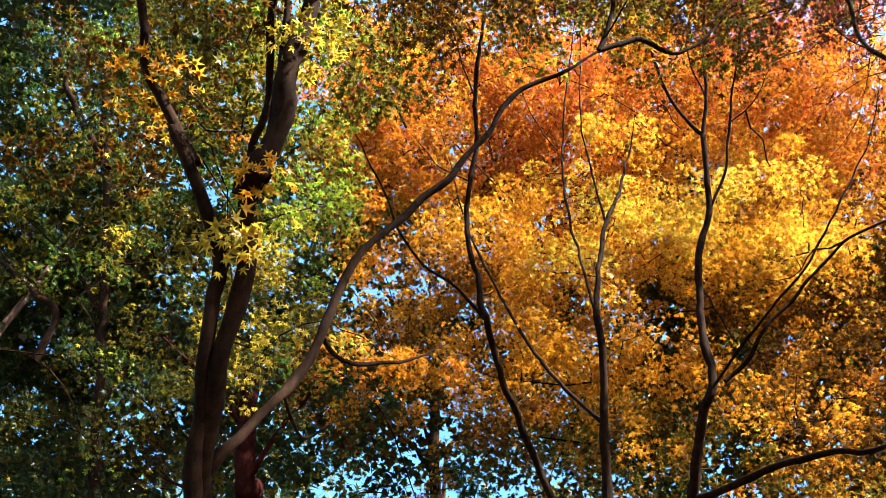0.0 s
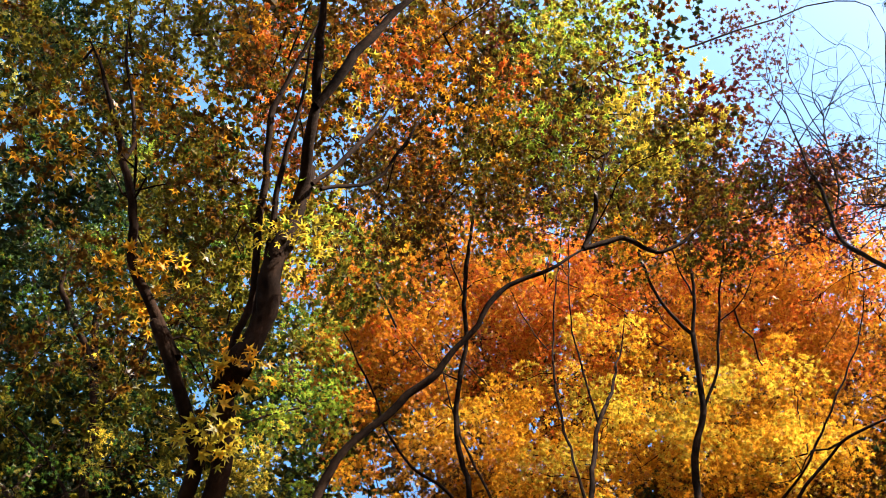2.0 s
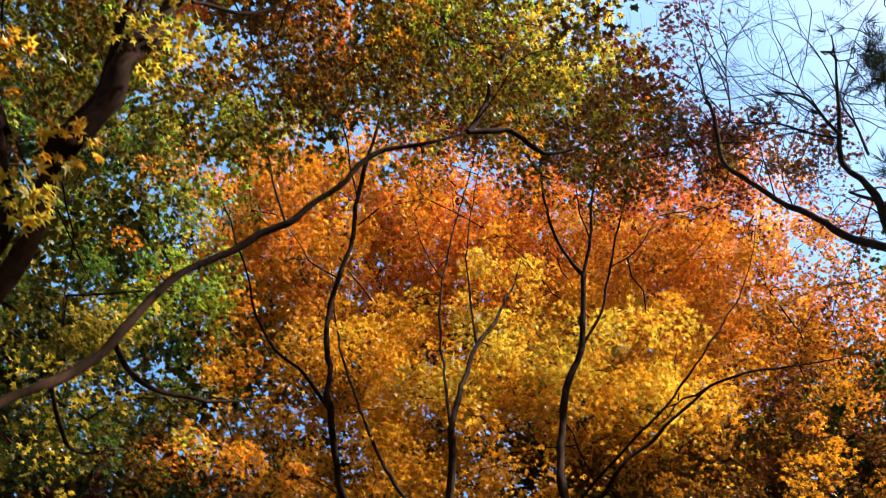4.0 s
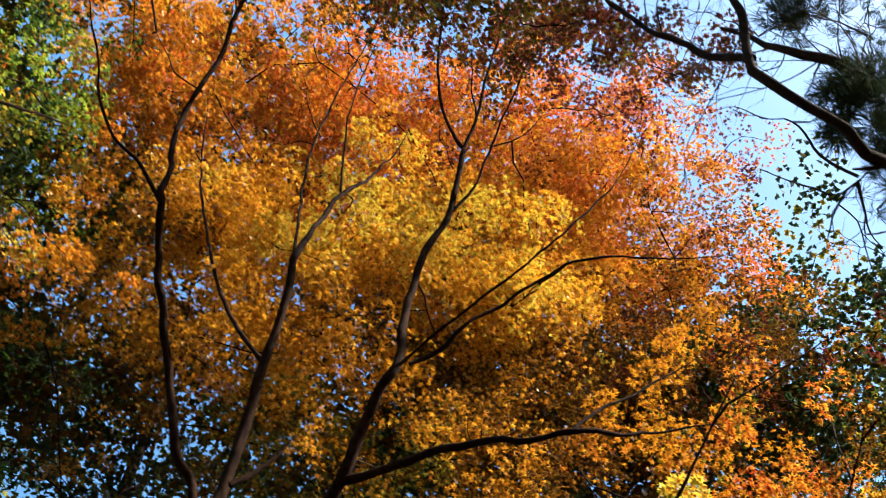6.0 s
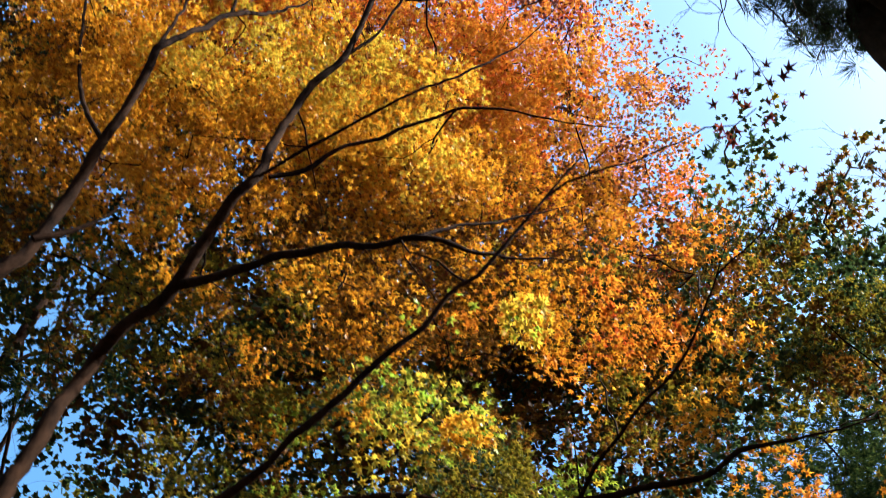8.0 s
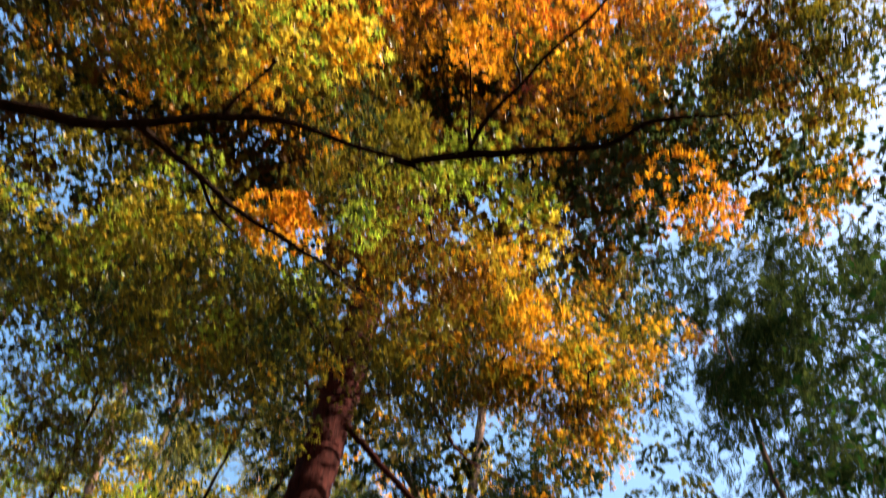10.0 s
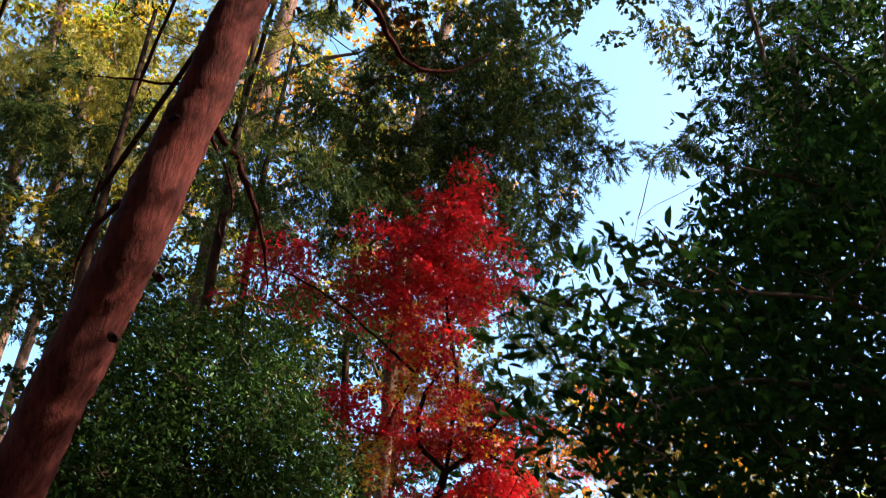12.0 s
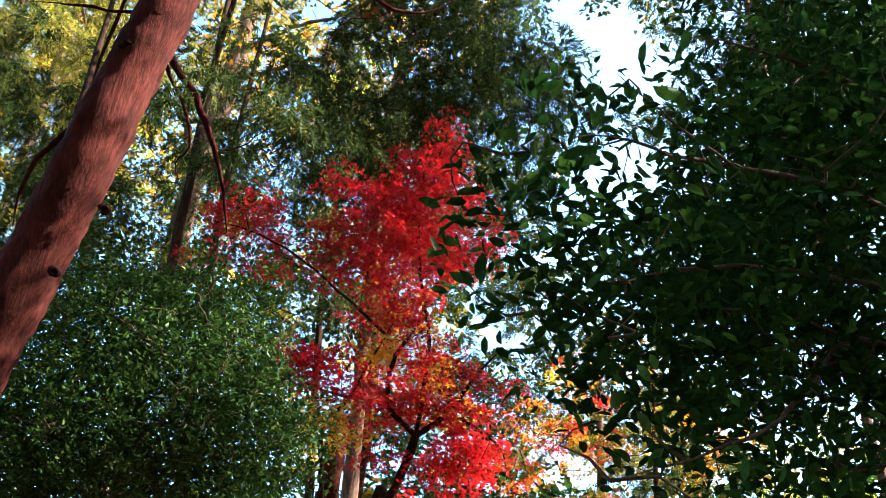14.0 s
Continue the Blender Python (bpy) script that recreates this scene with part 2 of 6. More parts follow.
def maple_leaf(lobes):
    """A palmate leaf, its stalk at the origin, one wide: corners and triangles."""
    ring = []
    for i, (a, tip, notch) in enumerate(lobes):
        b = lobes[i + 1][0] if i + 1 < len(lobes) else 180
        a, m = radians(a), radians((a + b) / 2)
        ring.append((0.5 * tip * math.cos(a), 0.5 * tip * math.sin(a), -0.13 * tip))
        ring.append((0.5 * notch * math.cos(m), 0.5 * notch * math.sin(m), 0.012))
    k = len(ring)
    v = np.array([(0.02, 0, 0.0)] + ring)
    t = np.array([(0, 1 + i, 1 + (i + 1) % k) for i in range(k)])
    return v, t


def small_maple_leaf():
    """The same leaf with five narrow lobes, for the crowns farther up."""
    v, t = [], []
    for a, r in ((-118, 0.36), (-56, 0.5), (0, 0.58), (56, 0.5), (118, 0.36)):
        c, s = math.cos(radians(a)), math.sin(radians(a))
        i = len(v)
        v += [(-0.06 * c - 0.13 * s, -0.06 * s + 0.13 * c, 0.02), (-0.06 * c + 0.13 * s, -0.06 * s - 0.13 * c, 0.02), (r * c, r * s, -0.08)]
        t.append((i, i + 1, i + 2))
    return np.array(v), np.array(t)


MAPLE5 = small_maple_leaf()
FAR_LEAF = (np.array([(-0.32, -0.30, 0.03), (-0.32, 0.30, 0.03), (0.56, 0, -0.1), (0.34, -0.42, -0.06), (0.34, 0.42, -0.06), (-0.50, 0, 0.02)]),
            np.array([(0, 2, 1), (3, 4, 5)]))
MAPLE7 = maple_leaf(LOBES)
OVAL = (np.array([(0, 0, 0), (0.3, 0.2, 0.05), (0.7, 0.19, 0.04), (1, 0, -0.1), (0.7, -0.19, 0.04), (0.3, -0.2, 0.05), (0.5, 0, -0.02)]),
        np.array([(0, 6, 1), (1, 6, 2), (2, 6, 3), (3, 6, 4), (4, 6, 5), (5, 6, 0)]))

OVAL_FAR = (np.array([(0, 0, 0), (0.5, 0.21, 0.05), (1, 0, -0.1), (0.5, -0.21, 0.05), (0.5, 0, -0.02)]),
            np.array([(0, 4, 1), (1, 4, 2), (2, 4, 3), (3, 4, 0)]))


def spray_shape(seed, blades, length, droop):
    """A flat spray of narrow needles along a bent stem."""
    r = np.random.default_rng(seed)
    v, t = [], []
    for k in range(blades):
        s = (k + 0.5) / blades
        base = np.array([0.6 * s * length, 0, -droop * s * s * length])
        side = 1 if k % 2 else -1
        way = np.array([0.7, side * (0.85 - 0.4 * s), r.normal() * 0.45 - 0.2])
        way /= np.linalg.norm(way)
        ln = length * (0.4 - 0.12 * s) * r.uniform(0.6, 1.3)
        wid = np.cross(way, (0, 0, 1)) * length * 0.05
        i = len(v)
        v += [base - wid, base + wid, base + way * ln]
        t.append((i, i + 1, i + 2))
    return np.array(v), np.array(t)


CEDAR_SPRAY = spray_shape(3, 11, 1.0, 0.45)


def scatter(shape, places, normals, ways, sizes):
    """One shape at many places, each with its own turn and size, as one set of triangles."""
    v, t = shape
    x = unit(ways - normals * np.sum(ways * normals, -1, keepdims=True))
    y = np.cross(normals, x)
    s = sizes[:, None, None]
    pts = places[:, None] + s * (v[None, :, :1] * x[:, None] + v[None, :, 1:2] * y[:, None] + v[None, :, 2:] * normals[:, None])
    tris = t[None] + (np.arange(len(places)) * len(v))[:, None, None]
    return pts.reshape(-1, 3), tris.reshape(-1, 3)


def mixture(palette, n):
    names, shares = [], []
    for item in palette.split():
        key, _, w = item.partition(":")
        names.append(key)
        shares.append(float(w or 1))
    shares = np.array(shares) / sum(shares)
    return names, rng.choice(len(names), size=n, p=shares)


def sprays(ob, centre, radii, n, per, reach, flat, twig_share, even=False):
    """Leaf places in flat sprays inside a rounded mass: places, normals, ways, and the spray each belongs to."""
    m = max(1, n // per)
    spot = unit(rng.normal(size=(m, 3))) * rng.random((m, 1)) ** 0.4 * 1.15 if even else in_ball(m)
    hub = np.array(centre) + spot * np.array(radii)
    which = rng.integers(0, m, n)
    ang, dist = rng.random(n) * 2 * np.pi, np.sqrt(rng.random(n)) * reach
    up = unit(np.array([0, 0, 1.0]) + rng.normal(size=(m, 3)) * flat)
    e1 = unit(np.cross(up, rng.normal(size=(m, 3))))
    e2 = np.cross(up, e1)
    away = np.cos(ang)[:, None] * e1[which] + np.sin(ang)[:, None] * e2[which]
    long = 0.6 + 0.8 * rng.random(m)
    places = hub[which] + away * (dist * long[which])[:, None] + up[which] * rng.normal(size=(n, 1)) * 0.03
    places[:, 2] -= 0.35 * dist ** 2 / reach
    normals = unit(up[which] + rng.normal(size=(n, 3)) * 0.55)
    for h in hub[rng.permutation(m)[:max(1, int(m * twig_share))]]:
        twig(ob, h)
    return places, normals, unit(away + rng.normal(size=(n, 3)) * 0.5), which


SINGLE = {}


def single_leaves(ob, shape, name, mats, places, normals, ways, sizes):
    """Leaves that hang nearest to the path, each an object of its own on a shared mesh."""
    x = unit(ways - normals * np.sum(ways * normals, -1, keepdims=True))
    y = np.cross(normals, x)
    for i, key in enumerate(mats):
        if (name, key) not in SINGLE:
            SINGLE[name, key] = mesh_of("leaf", shape[0], shape[1], [LEAF[key]])
        leaf = part("leaf", SINGLE[name, key], ob)
        s = sizes[i]
        turn = Matrix((x[i], y[i], normals[i])).transposed().to_4x4()
        leaf.matrix_basis = Matrix.Translation(places[i]) @ turn @ Matrix.Diagonal((s, s, s, 1))


def foliage(ob, centre, radii, n, palette, size, shape=None, apart=0):
    """A mass of maple leaves; some of them apart from the joined rest."""
    places, normals, ways, which = sprays(ob, centre, radii, n, 75, 0.45 if shape is FAR_LEAF else min(0.19, 1.0 * max(radii)) * size / 0.058, 0.22, 0.02 if shape is FAR_LEAF else 0.3)
    names, pick = mixture(palette, which.max() + 1)
    names, own = mixture(palette, n)
    pick = np.where(rng.random(n) < 0.7, pick[which], own)
    sizes = size * rng.uniform(0.68, 1.25, n)
    shape = shape or MAPLE5
    if apart:
        single_leaves(ob, MAPLE7, "maple", [names[i] for i in pick[:apart]], places[:apart], normals[:apart], ways[:apart], sizes[:apart])
        places, normals, ways, sizes, pick = places[apart:], normals[apart:], ways[apart:], sizes[apart:], pick[apart:]
    v, t = scatter(shape, places, normals, ways, sizes)
    STATE[ob.name]["cloud"].append((v, t, np.repeat(pick, len(shape[1])), names))


def broadleaf(ob, centre, radii, n, mat, size, apart=0, shape=OVAL):
    """A mass of oval evergreen leaves; some of them apart from the joined rest."""
    places, normals, ways, _ = sprays(ob, centre, radii, n, 9, size * 1.7, 0.7, 0.2, True)
    sizes = size * rng.uniform(0.6, 1.15, n)
    if apart:
        single_leaves(ob, OVAL, "oval", [mat] * apart, places[:apart], normals[:apart], ways[:apart], sizes[:apart])
        places, normals, ways, sizes = places[apart:], normals[apart:], ways[apart:], sizes[apart:]
    v, t = scatter(shape, places, normals, ways, sizes)
    STATE[ob.name]["cloud"].append((v, t, np.zeros(len(t), int), [mat]))


def needles(ob, centre, radii, n, mat):
    """A mass of drooping needle sprays."""
    places, normals, ways, _ = sprays(ob, centre, radii, n, 64, 0.33, 0.6, 0.3, True)
    ways[:, 2] -= 0.8
    v, t = scatter(CEDAR_SPRAY, places, normals, unit(ways), rng.uniform(0.11, 0.26, n))
    STATE[ob.name]["cloud"].append((v, t, np.zeros(len(t), int), [mat]))


def bare_twigs(ob, count, reach, low=0.0):
    """Fine leafless twigs branching off the limbs of a tree."""
    st = STATE[ob.name]
    limbs = [pair for pair in zip(st["line"], st["radius"]) if pair[0][:, 2].mean() > low]
    for _ in range(count):
        line, _r = limbs[rng.integers(len(limbs))]
        i = rng.integers(len(line) // 3, len(line) - 1)
        way = unit(unit(line[i + 1] - line[i]) * 0.7 + rng.normal(size=3) * [0.7, 0.7, 0.35])
        grow(st, line[i], way, reach * rng.uniform(0.4, 1.0), 0.0034, 2)


def grow(st, root, way, span, r, depth):
    """One crooked twig and its own side twigs."""
    pts = [root]
    for _ in range(5):
        way = unit(way + rng.normal(size=3) * 0.28)
        pts.append(pts[-1] + way * span / 5)
    line, share = smooth_line(pts, 0.05)
    st["twigs"].append(tube(line, r * (1.1 - 0.85 * share), 3))
    if depth:
        for k in range(rng.integers(2, 5)):
            i = rng.integers(len(line) // 4, len(line))
            grow(st, line[i], unit(way + rng.normal(size=3) * 0.7), span * 0.5, r * 0.55, depth - 1)


def pine_tufts(ob, centre, radii, n):
    """Tufts of long needles on short shoots."""
    hub = np.array(centre) + in_ball(n) * np.array(radii)
    out = unit(rng.normal(size=(n, 3)) + [0, 0, 0.4])
    for h in hub[: max(2, n // 3)]:
        twig(ob, h, 0.1, 0.007)
    per = 52
    places = np.repeat(hub, per, axis=0)
    ways = unit(np.repeat(out, per, axis=0) + rng.normal(size=(n * per, 3)) * 0.65)
    normals = unit(np.cross(ways, rng.normal(size=(n * per, 3))))
    blade = (np.array([(0, -0.028, 0), (0, 0.028, 0), (1, 0, 0)]), np.array([(0, 1, 2)]))
    v, t = scatter(blade, places + ways * rng.uniform(0, 0.04, (n * per, 1)), normals, ways, rng.uniform(0.045, 0.085, n * per))
    STATE[ob.name]["cloud"].append((v, t, np.zeros(len(t), int), ["pine"]))


def vine(ob, points, r):
    """A dry climbing stem on a trunk."""
    line, share = smooth_line(points, 0.03)
    line = line + rng.normal(size=line.shape) * 0.003
    v, t = tube(line, np.full(len(line), r), 6, 0.1)
    part("vine", mesh_of("vine", v, t, [VINE], smooth=True), ob.children[0], "thin pale dry vine")


def knot(ob, at, way, r):
    """A dark scar where a branch broke off: a raised ring round a hollow."""
    way = unit(np.array(way, float))
    u = unit(np.cross(way, [0.2, 0.3, 1.0]))
    w = np.cross(way, u)
    ang = np.arange(14) * 2 * np.pi / 14
    verts = [np.array(at, float) - way * r * 0.5]
    for k, (rad, lift) in enumerate(((0.35, 0.02), (0.75, 0.30), (1.05, 0.22), (1.35, -0.12))):
        wob = 1 + 0.12 * rng.normal(size=14)
        verts += list(np.array(at) + way * r * lift + r * rad * wob[:, None] * (np.cos(ang)[:, None] * u + 0.8 * np.sin(ang)[:, None] * w))
    tris = [(0, 1 + i, 1 + (i + 1) % 14) for i in range(14)]
    for k in range(3):
        for i in range(14):
            a, b = 1 + 14 * k + i, 1 + 14 * k + (i + 1) % 14
            tris += [(a, a + 14, b), (b, a + 14, b + 14)]
    part("knot", mesh_of("knot", np.array(verts), np.array(tris), [SCAR], smooth=True), ob.children[0], "dark branch scar")


def finish(ob):
    """Join the gathered leaves and twigs of a tree into its crown and its twigs."""
    st = STATE[ob.name]
    if st["twigs"]:
        v, t = join(st["twigs"])
        tagged(part("brushwood", mesh_of("brushwood", v, t, [st["bark"]], smooth=True), ob), kind="stuff")
    if st["cloud"]:
        used = sorted({name for c in st["cloud"] for name in c[3]})
        v, t = join([c[:2] for c in st["cloud"]])
        index = np.concatenate([np.array([used.index(name) for name in c[3]])[c[2]] for c in st["cloud"]])
        tagged(part("crown", mesh_of("crown", v, t, [LEAF[k] for k in used], index), ob), kind="stuff")
    base = Vector(st["line"][0][0])
    base.z = 0
    for piece in ob.children:
        piece.location = piece.location - base
    ob.location = base


# ---- ground ----
bm = bmesh.new()
bmesh.ops.create_grid(bm, x_segments=120, y_segments=120, size=400)
for vert in bm.verts:
    d = vert.co.length
    vert.co.z = 0.12 * noise.noise(vert.co * 0.35) + 0.6 * noise.noise(vert.co * 0.05) * min(1, d / 30) - 0.05
me = bpy.data.meshes.new("ground")
bm.to_mesh(me)
me.materials.append(LITTER)
tagged(new("ground", me), "forest floor of brown fallen leaves and soil", "ground", "", "structure")

# ---- trees ----

near_maple = tree("maple_tree", "near maple with forked dark trunk and yellow-olive leaves", "tree", "maple trees")
limb(near_maple, "trunk", [(-0.01, 2.76, -0.10), (-0.31, 2.59, 3.23), (-0.37, 2.55, 3.47), (-0.41, 2.50, 3.66), (-0.42, 2.34, 3.91), (-0.41, 2.20, 4.10), (-0.40, 2.11, 4.26), (-0.42, 2.00, 4.34), (-0.47, 1.90, 4.45), (-0.55, 1.77, 4.59)], 0.055, 0.018)
limb(near_maple, "limb", [(-0.42, 2.57, 3.63), (-0.41, 2.45, 3.79), (-0.38, 2.33, 3.92), (-0.36, 2.27, 4.02), (-0.33, 2.17, 4.18), (-0.31, 2.06, 4.29), (-0.29, 1.93, 4.42), (-0.23, 1.87, 4.57), (-0.22, 1.78, 4.74), (-0.19, 1.66, 4.97), (-0.15, 1.58, 5.13), (-0.07, 1.29, 5.35), (-0.05, 1.10, 5.56), (-0.02, 0.85, 5.79), (-0.01, 0.54, 6.19)], 0.029, 0.020)
limb(near_maple, "limb", [(-0.31, 1.95, 4.39), (-0.28, 1.89, 4.44), (-0.24, 1.87, 4.54), (-0.21, 1.80, 4.67), (-0.20, 1.71, 4.83), (-0.16, 1.62, 5.02), (-0.12, 1.55, 5.15), (-0.10, 1.47, 5.31)], 0.044, 0.031)
limb(near_maple, "limb", [(-0.06, 1.25, 5.36), (0.04, 1.15, 5.50), (0.17, 1.03, 5.75), (0.32, 0.93, 6.00), (0.51, 0.83, 6.25)], 0.021, 0.013)
limb(near_maple, "limb", [(-0.29, 1.94, 4.42), (-0.31, 1.86, 4.60), (-0.28, 1.79, 4.78), (-0.28, 1.62, 5.04), (-0.27, 1.42, 5.30), (-0.26, 1.26, 5.55), (-0.18, 1.10, 5.81), (-0.10, 0.96, 6.07)], 0.015, 0.011)
limb(near_maple, "limb", [(-0.26, 1.86, 4.58), (-0.24, 1.76, 4.76), (-0.22, 1.66, 4.92), (-0.20, 1.45, 5.19), (-0.14, 1.25, 5.46), (-0.10, 1.04, 5.73)], 0.012, 0.008)
limb(near_maple, "limb", [(-0.07, 1.49, 5.09), (0.02, 1.45, 5.31), (0.11, 1.41, 5.54), (0.20, 1.31, 5.78)], 0.010, 0.007)
limb(near_maple, "limb", [(-0.06, 1.53, 5.18), (0.09, 1.58, 5.49), (0.19, 1.52, 5.72), (0.30, 1.42, 6.07)], 0.008, 0.005)
limb(near_maple, "limb", [(-0.49, 1.88, 4.53), (-0.57, 1.75, 4.66), (-0.65, 1.66, 4.79), (-0.68, 1.52, 4.93), (-0.76, 1.33, 5.18), (-0.86, 1.10, 5.45), (-0.99, 0.89, 5.71)], 0.021, 0.009)
limb(near_maple, "limb", [(-0.76, 1.33, 5.18), (-0.78, 1.26, 5.41), (-0.89, 1.00, 5.79), (-0.91, 0.77, 6.06)], 0.009, 0.005)
limb(near_maple, "limb", [(-0.43, 2.52, 3.73), (-0.37, 2.47, 3.81), (-0.33, 2.49, 3.94), (-0.26, 2.53, 4.17), (-0.21, 2.54, 4.40), (-0.16, 2.48, 4.66), (-0.08, 2.44, 4.92), (0.07, 2.41, 5.12), (0.23, 2.36, 5.28), (0.37, 2.28, 5.45), (0.57, 2.16, 5.70), (0.76, 2.15, 5.84), (0.93, 2.14, 6.04)], 0.018, 0.014)
limb(near_maple, "limb", [(0.93, 2.14, 6.04), (1.00, 2.06, 6.20), (1.07, 1.92, 6.45), (1.19, 1.80, 6.75)], 0.013, 0.007)
limb(near_maple, "limb", [(0.93, 2.14, 6.04), (1.13, 2.16, 6.22), (1.30, 2.29, 6.34), (1.49, 2.30, 6.52), (1.67, 2.25, 6.80)], 0.013, 0.007)
limb(near_maple, "limb", [(-0.19, 2.54, 4.46), (-0.18, 2.68, 4.56), (-0.10, 2.83, 4.72), (0.05, 2.94, 4.90), (0.14, 3.02, 5.10)], 0.010, 0.005)
limb(near_maple, "limb", [(-0.27, 2.53, 4.15), (-0.29, 2.78, 4.26), (-0.26, 2.90, 4.44), (-0.22, 2.98, 4.62)], 0.007, 0.003)
foliage(near_maple, (-0.66, 1.66, 4.80), (0.14, 0.09, 0.14), 134, "gold:3 yellow:2", 0.054, apart=22)
foliage(near_maple, (-0.27, 1.93, 4.25), (0.07, 0.08, 0.11), 38, "yellow:3 gold:2", 0.054, apart=12)
foliage(near_maple, (-0.25, 1.99, 4.23), (0.10, 0.06, 0.09), 57, "yellow:4 gold:2", 0.054, apart=12)
foliage(near_maple, (-0.13, 1.65, 4.98), (0.09, 0.09, 0.14), 91, "yellow:3 lime:2", 0.054, apart=15)
foliage(near_maple, (0.83, 2.16, 5.96), (0.06, 0.05, 0.07), 12, "yellow", 0.054, apart=6)
foliage(near_maple, (-0.37, 2.36, 4.14), (0.03, 0.05, 0.09), 3, "olive yellow", 0.054, apart=1)
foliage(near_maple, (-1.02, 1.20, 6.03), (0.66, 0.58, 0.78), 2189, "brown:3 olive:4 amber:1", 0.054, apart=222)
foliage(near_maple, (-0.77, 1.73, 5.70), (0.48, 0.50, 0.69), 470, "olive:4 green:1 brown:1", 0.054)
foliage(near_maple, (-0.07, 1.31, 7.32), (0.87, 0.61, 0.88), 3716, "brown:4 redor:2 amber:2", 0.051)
foliage(near_maple, (-0.73, 1.23, 7.72), (0.31, 0.29, 0.58), 603, "redor:3 orange:2", 0.051)
foliage(near_maple, (0.39, 1.28, 7.37), (0.14, 0.16, 0.39), 131, "orange:2 gold:2", 0.051)
foliage(near_maple, (0.64, 1.98, 6.77), (0.78, 0.47, 0.68), 2103, "olive:4 brown:3 amber:1", 0.051)
foliage(near_maple, (1.14, 1.45, 7.37), (0.45, 0.39, 0.68), 1070, "olive:3 lime:2 yellow:2", 0.051)
foliage(near_maple, (1.54, 1.91, 7.48), (0.30, 0.35, 0.49), 838, "yellow:4 lime:1", 0.051)
foliage(near_maple, (0.75, 1.76, 6.63), (0.17, 0.16, 0.29), 166, "lime:3 yellow:2", 0.051)
foliage(near_maple, (0.07, 1.26, 5.89), (0.11, 0.10, 0.19), 54, "gold:2 yellow:2", 0.054)
foliage(near_maple, (-0.16, 1.66, 5.14), (0.09, 0.07, 0.15), 38, "yellow:3 lime:2", 0.054)
foliage(near_maple, (1.42, 2.30, 7.16), (0.42, 0.32, 0.58), 813, "brown:3 olive:2", 0.051)
foliage(near_maple, (-0.58, 1.88, 5.57), (0.58, 0.42, 0.59), 1548, "olive:4 brown:4", 0.054)
foliage(near_maple, (-1.08, 3.28, 6.29), (0.37, 0.33, 0.58), 648, "yellow:3 olive:3", 0.051)
foliage(near_maple, (-0.49, 2.29, 7.22), (0.55, 0.41, 0.77), 1299, "lime:2 olive:3 yellow:2", 0.051)
foliage(near_maple, (0.23, 1.91, 6.50), (0.55, 0.30, 0.58), 901, "brown:4 amber:1", 0.054)
foliage(near_maple, (-1.04, 3.85, 8.73), (0.26, 0.49, 0.59), 905, "lime:5 green:1", 0.051)
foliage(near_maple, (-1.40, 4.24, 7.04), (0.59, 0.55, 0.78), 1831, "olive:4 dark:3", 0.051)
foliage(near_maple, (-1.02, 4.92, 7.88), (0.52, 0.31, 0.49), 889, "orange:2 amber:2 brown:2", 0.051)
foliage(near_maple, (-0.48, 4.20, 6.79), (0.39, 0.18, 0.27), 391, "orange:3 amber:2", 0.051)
# Brown, dark red and dark green put this canopy's shade into leaf colour.
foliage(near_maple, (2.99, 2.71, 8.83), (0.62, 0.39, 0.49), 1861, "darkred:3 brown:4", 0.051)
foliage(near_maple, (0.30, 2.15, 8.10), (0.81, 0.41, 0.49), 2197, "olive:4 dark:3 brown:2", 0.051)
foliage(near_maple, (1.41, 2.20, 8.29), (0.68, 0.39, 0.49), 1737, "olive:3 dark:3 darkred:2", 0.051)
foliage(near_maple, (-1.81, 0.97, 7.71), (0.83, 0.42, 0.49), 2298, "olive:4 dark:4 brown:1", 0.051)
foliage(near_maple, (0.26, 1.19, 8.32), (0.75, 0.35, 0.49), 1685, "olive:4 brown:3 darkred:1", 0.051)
foliage(near_maple, (1.18, 1.29, 8.36), (0.49, 0.32, 0.49), 876, "lime:2 olive:4 yellow:1", 0.051)
foliage(near_maple, (-0.77, 1.01, 8.29), (0.52, 0.35, 0.49), 1062, "olive:3 brown:3 green:1", 0.051)
# More brown masses, dark in colour where the upper canopy lies in shade.
foliage(near_maple, (1.80, 2.43, 7.80), (0.50, 0.32, 0.40), 1100, "brown:4 olive:3 darkred:1", 0.051)
foliage(near_maple, (2.24, 2.77, 8.10), (0.42, 0.30, 0.36), 800, "brown:3 darkred:3 olive:2", 0.051)
foliage(near_maple, (1.34, 2.37, 7.65), (0.40, 0.30, 0.36), 650, "brown:4 olive:3", 0.051)
foliage(near_maple, (0.82, 2.54, 8.20), (0.40, 0.30, 0.36), 600, "brown:3 darkred:2 amber:1", 0.051)
limb(near_maple, "stub", [(-0.235, 1.915, 4.40), (-0.265, 1.90, 4.40), (-0.305, 1.885, 4.40)], 0.036, 0.024)
vine(near_maple, [(-0.37, 2.30, 3.74), (-0.33, 2.27, 3.76), (-0.35, 2.22, 3.84), (-0.32, 2.17, 3.92), (-0.31, 2.13, 3.99), (-0.31, 2.09, 4.10), (-0.30, 2.06, 4.21)], 0.0022)
vine(near_maple, [(-0.36, 2.43, 3.54), (-0.34, 2.34, 3.65), (-0.37, 2.30, 3.74)], 0.0022)
finish(near_maple)

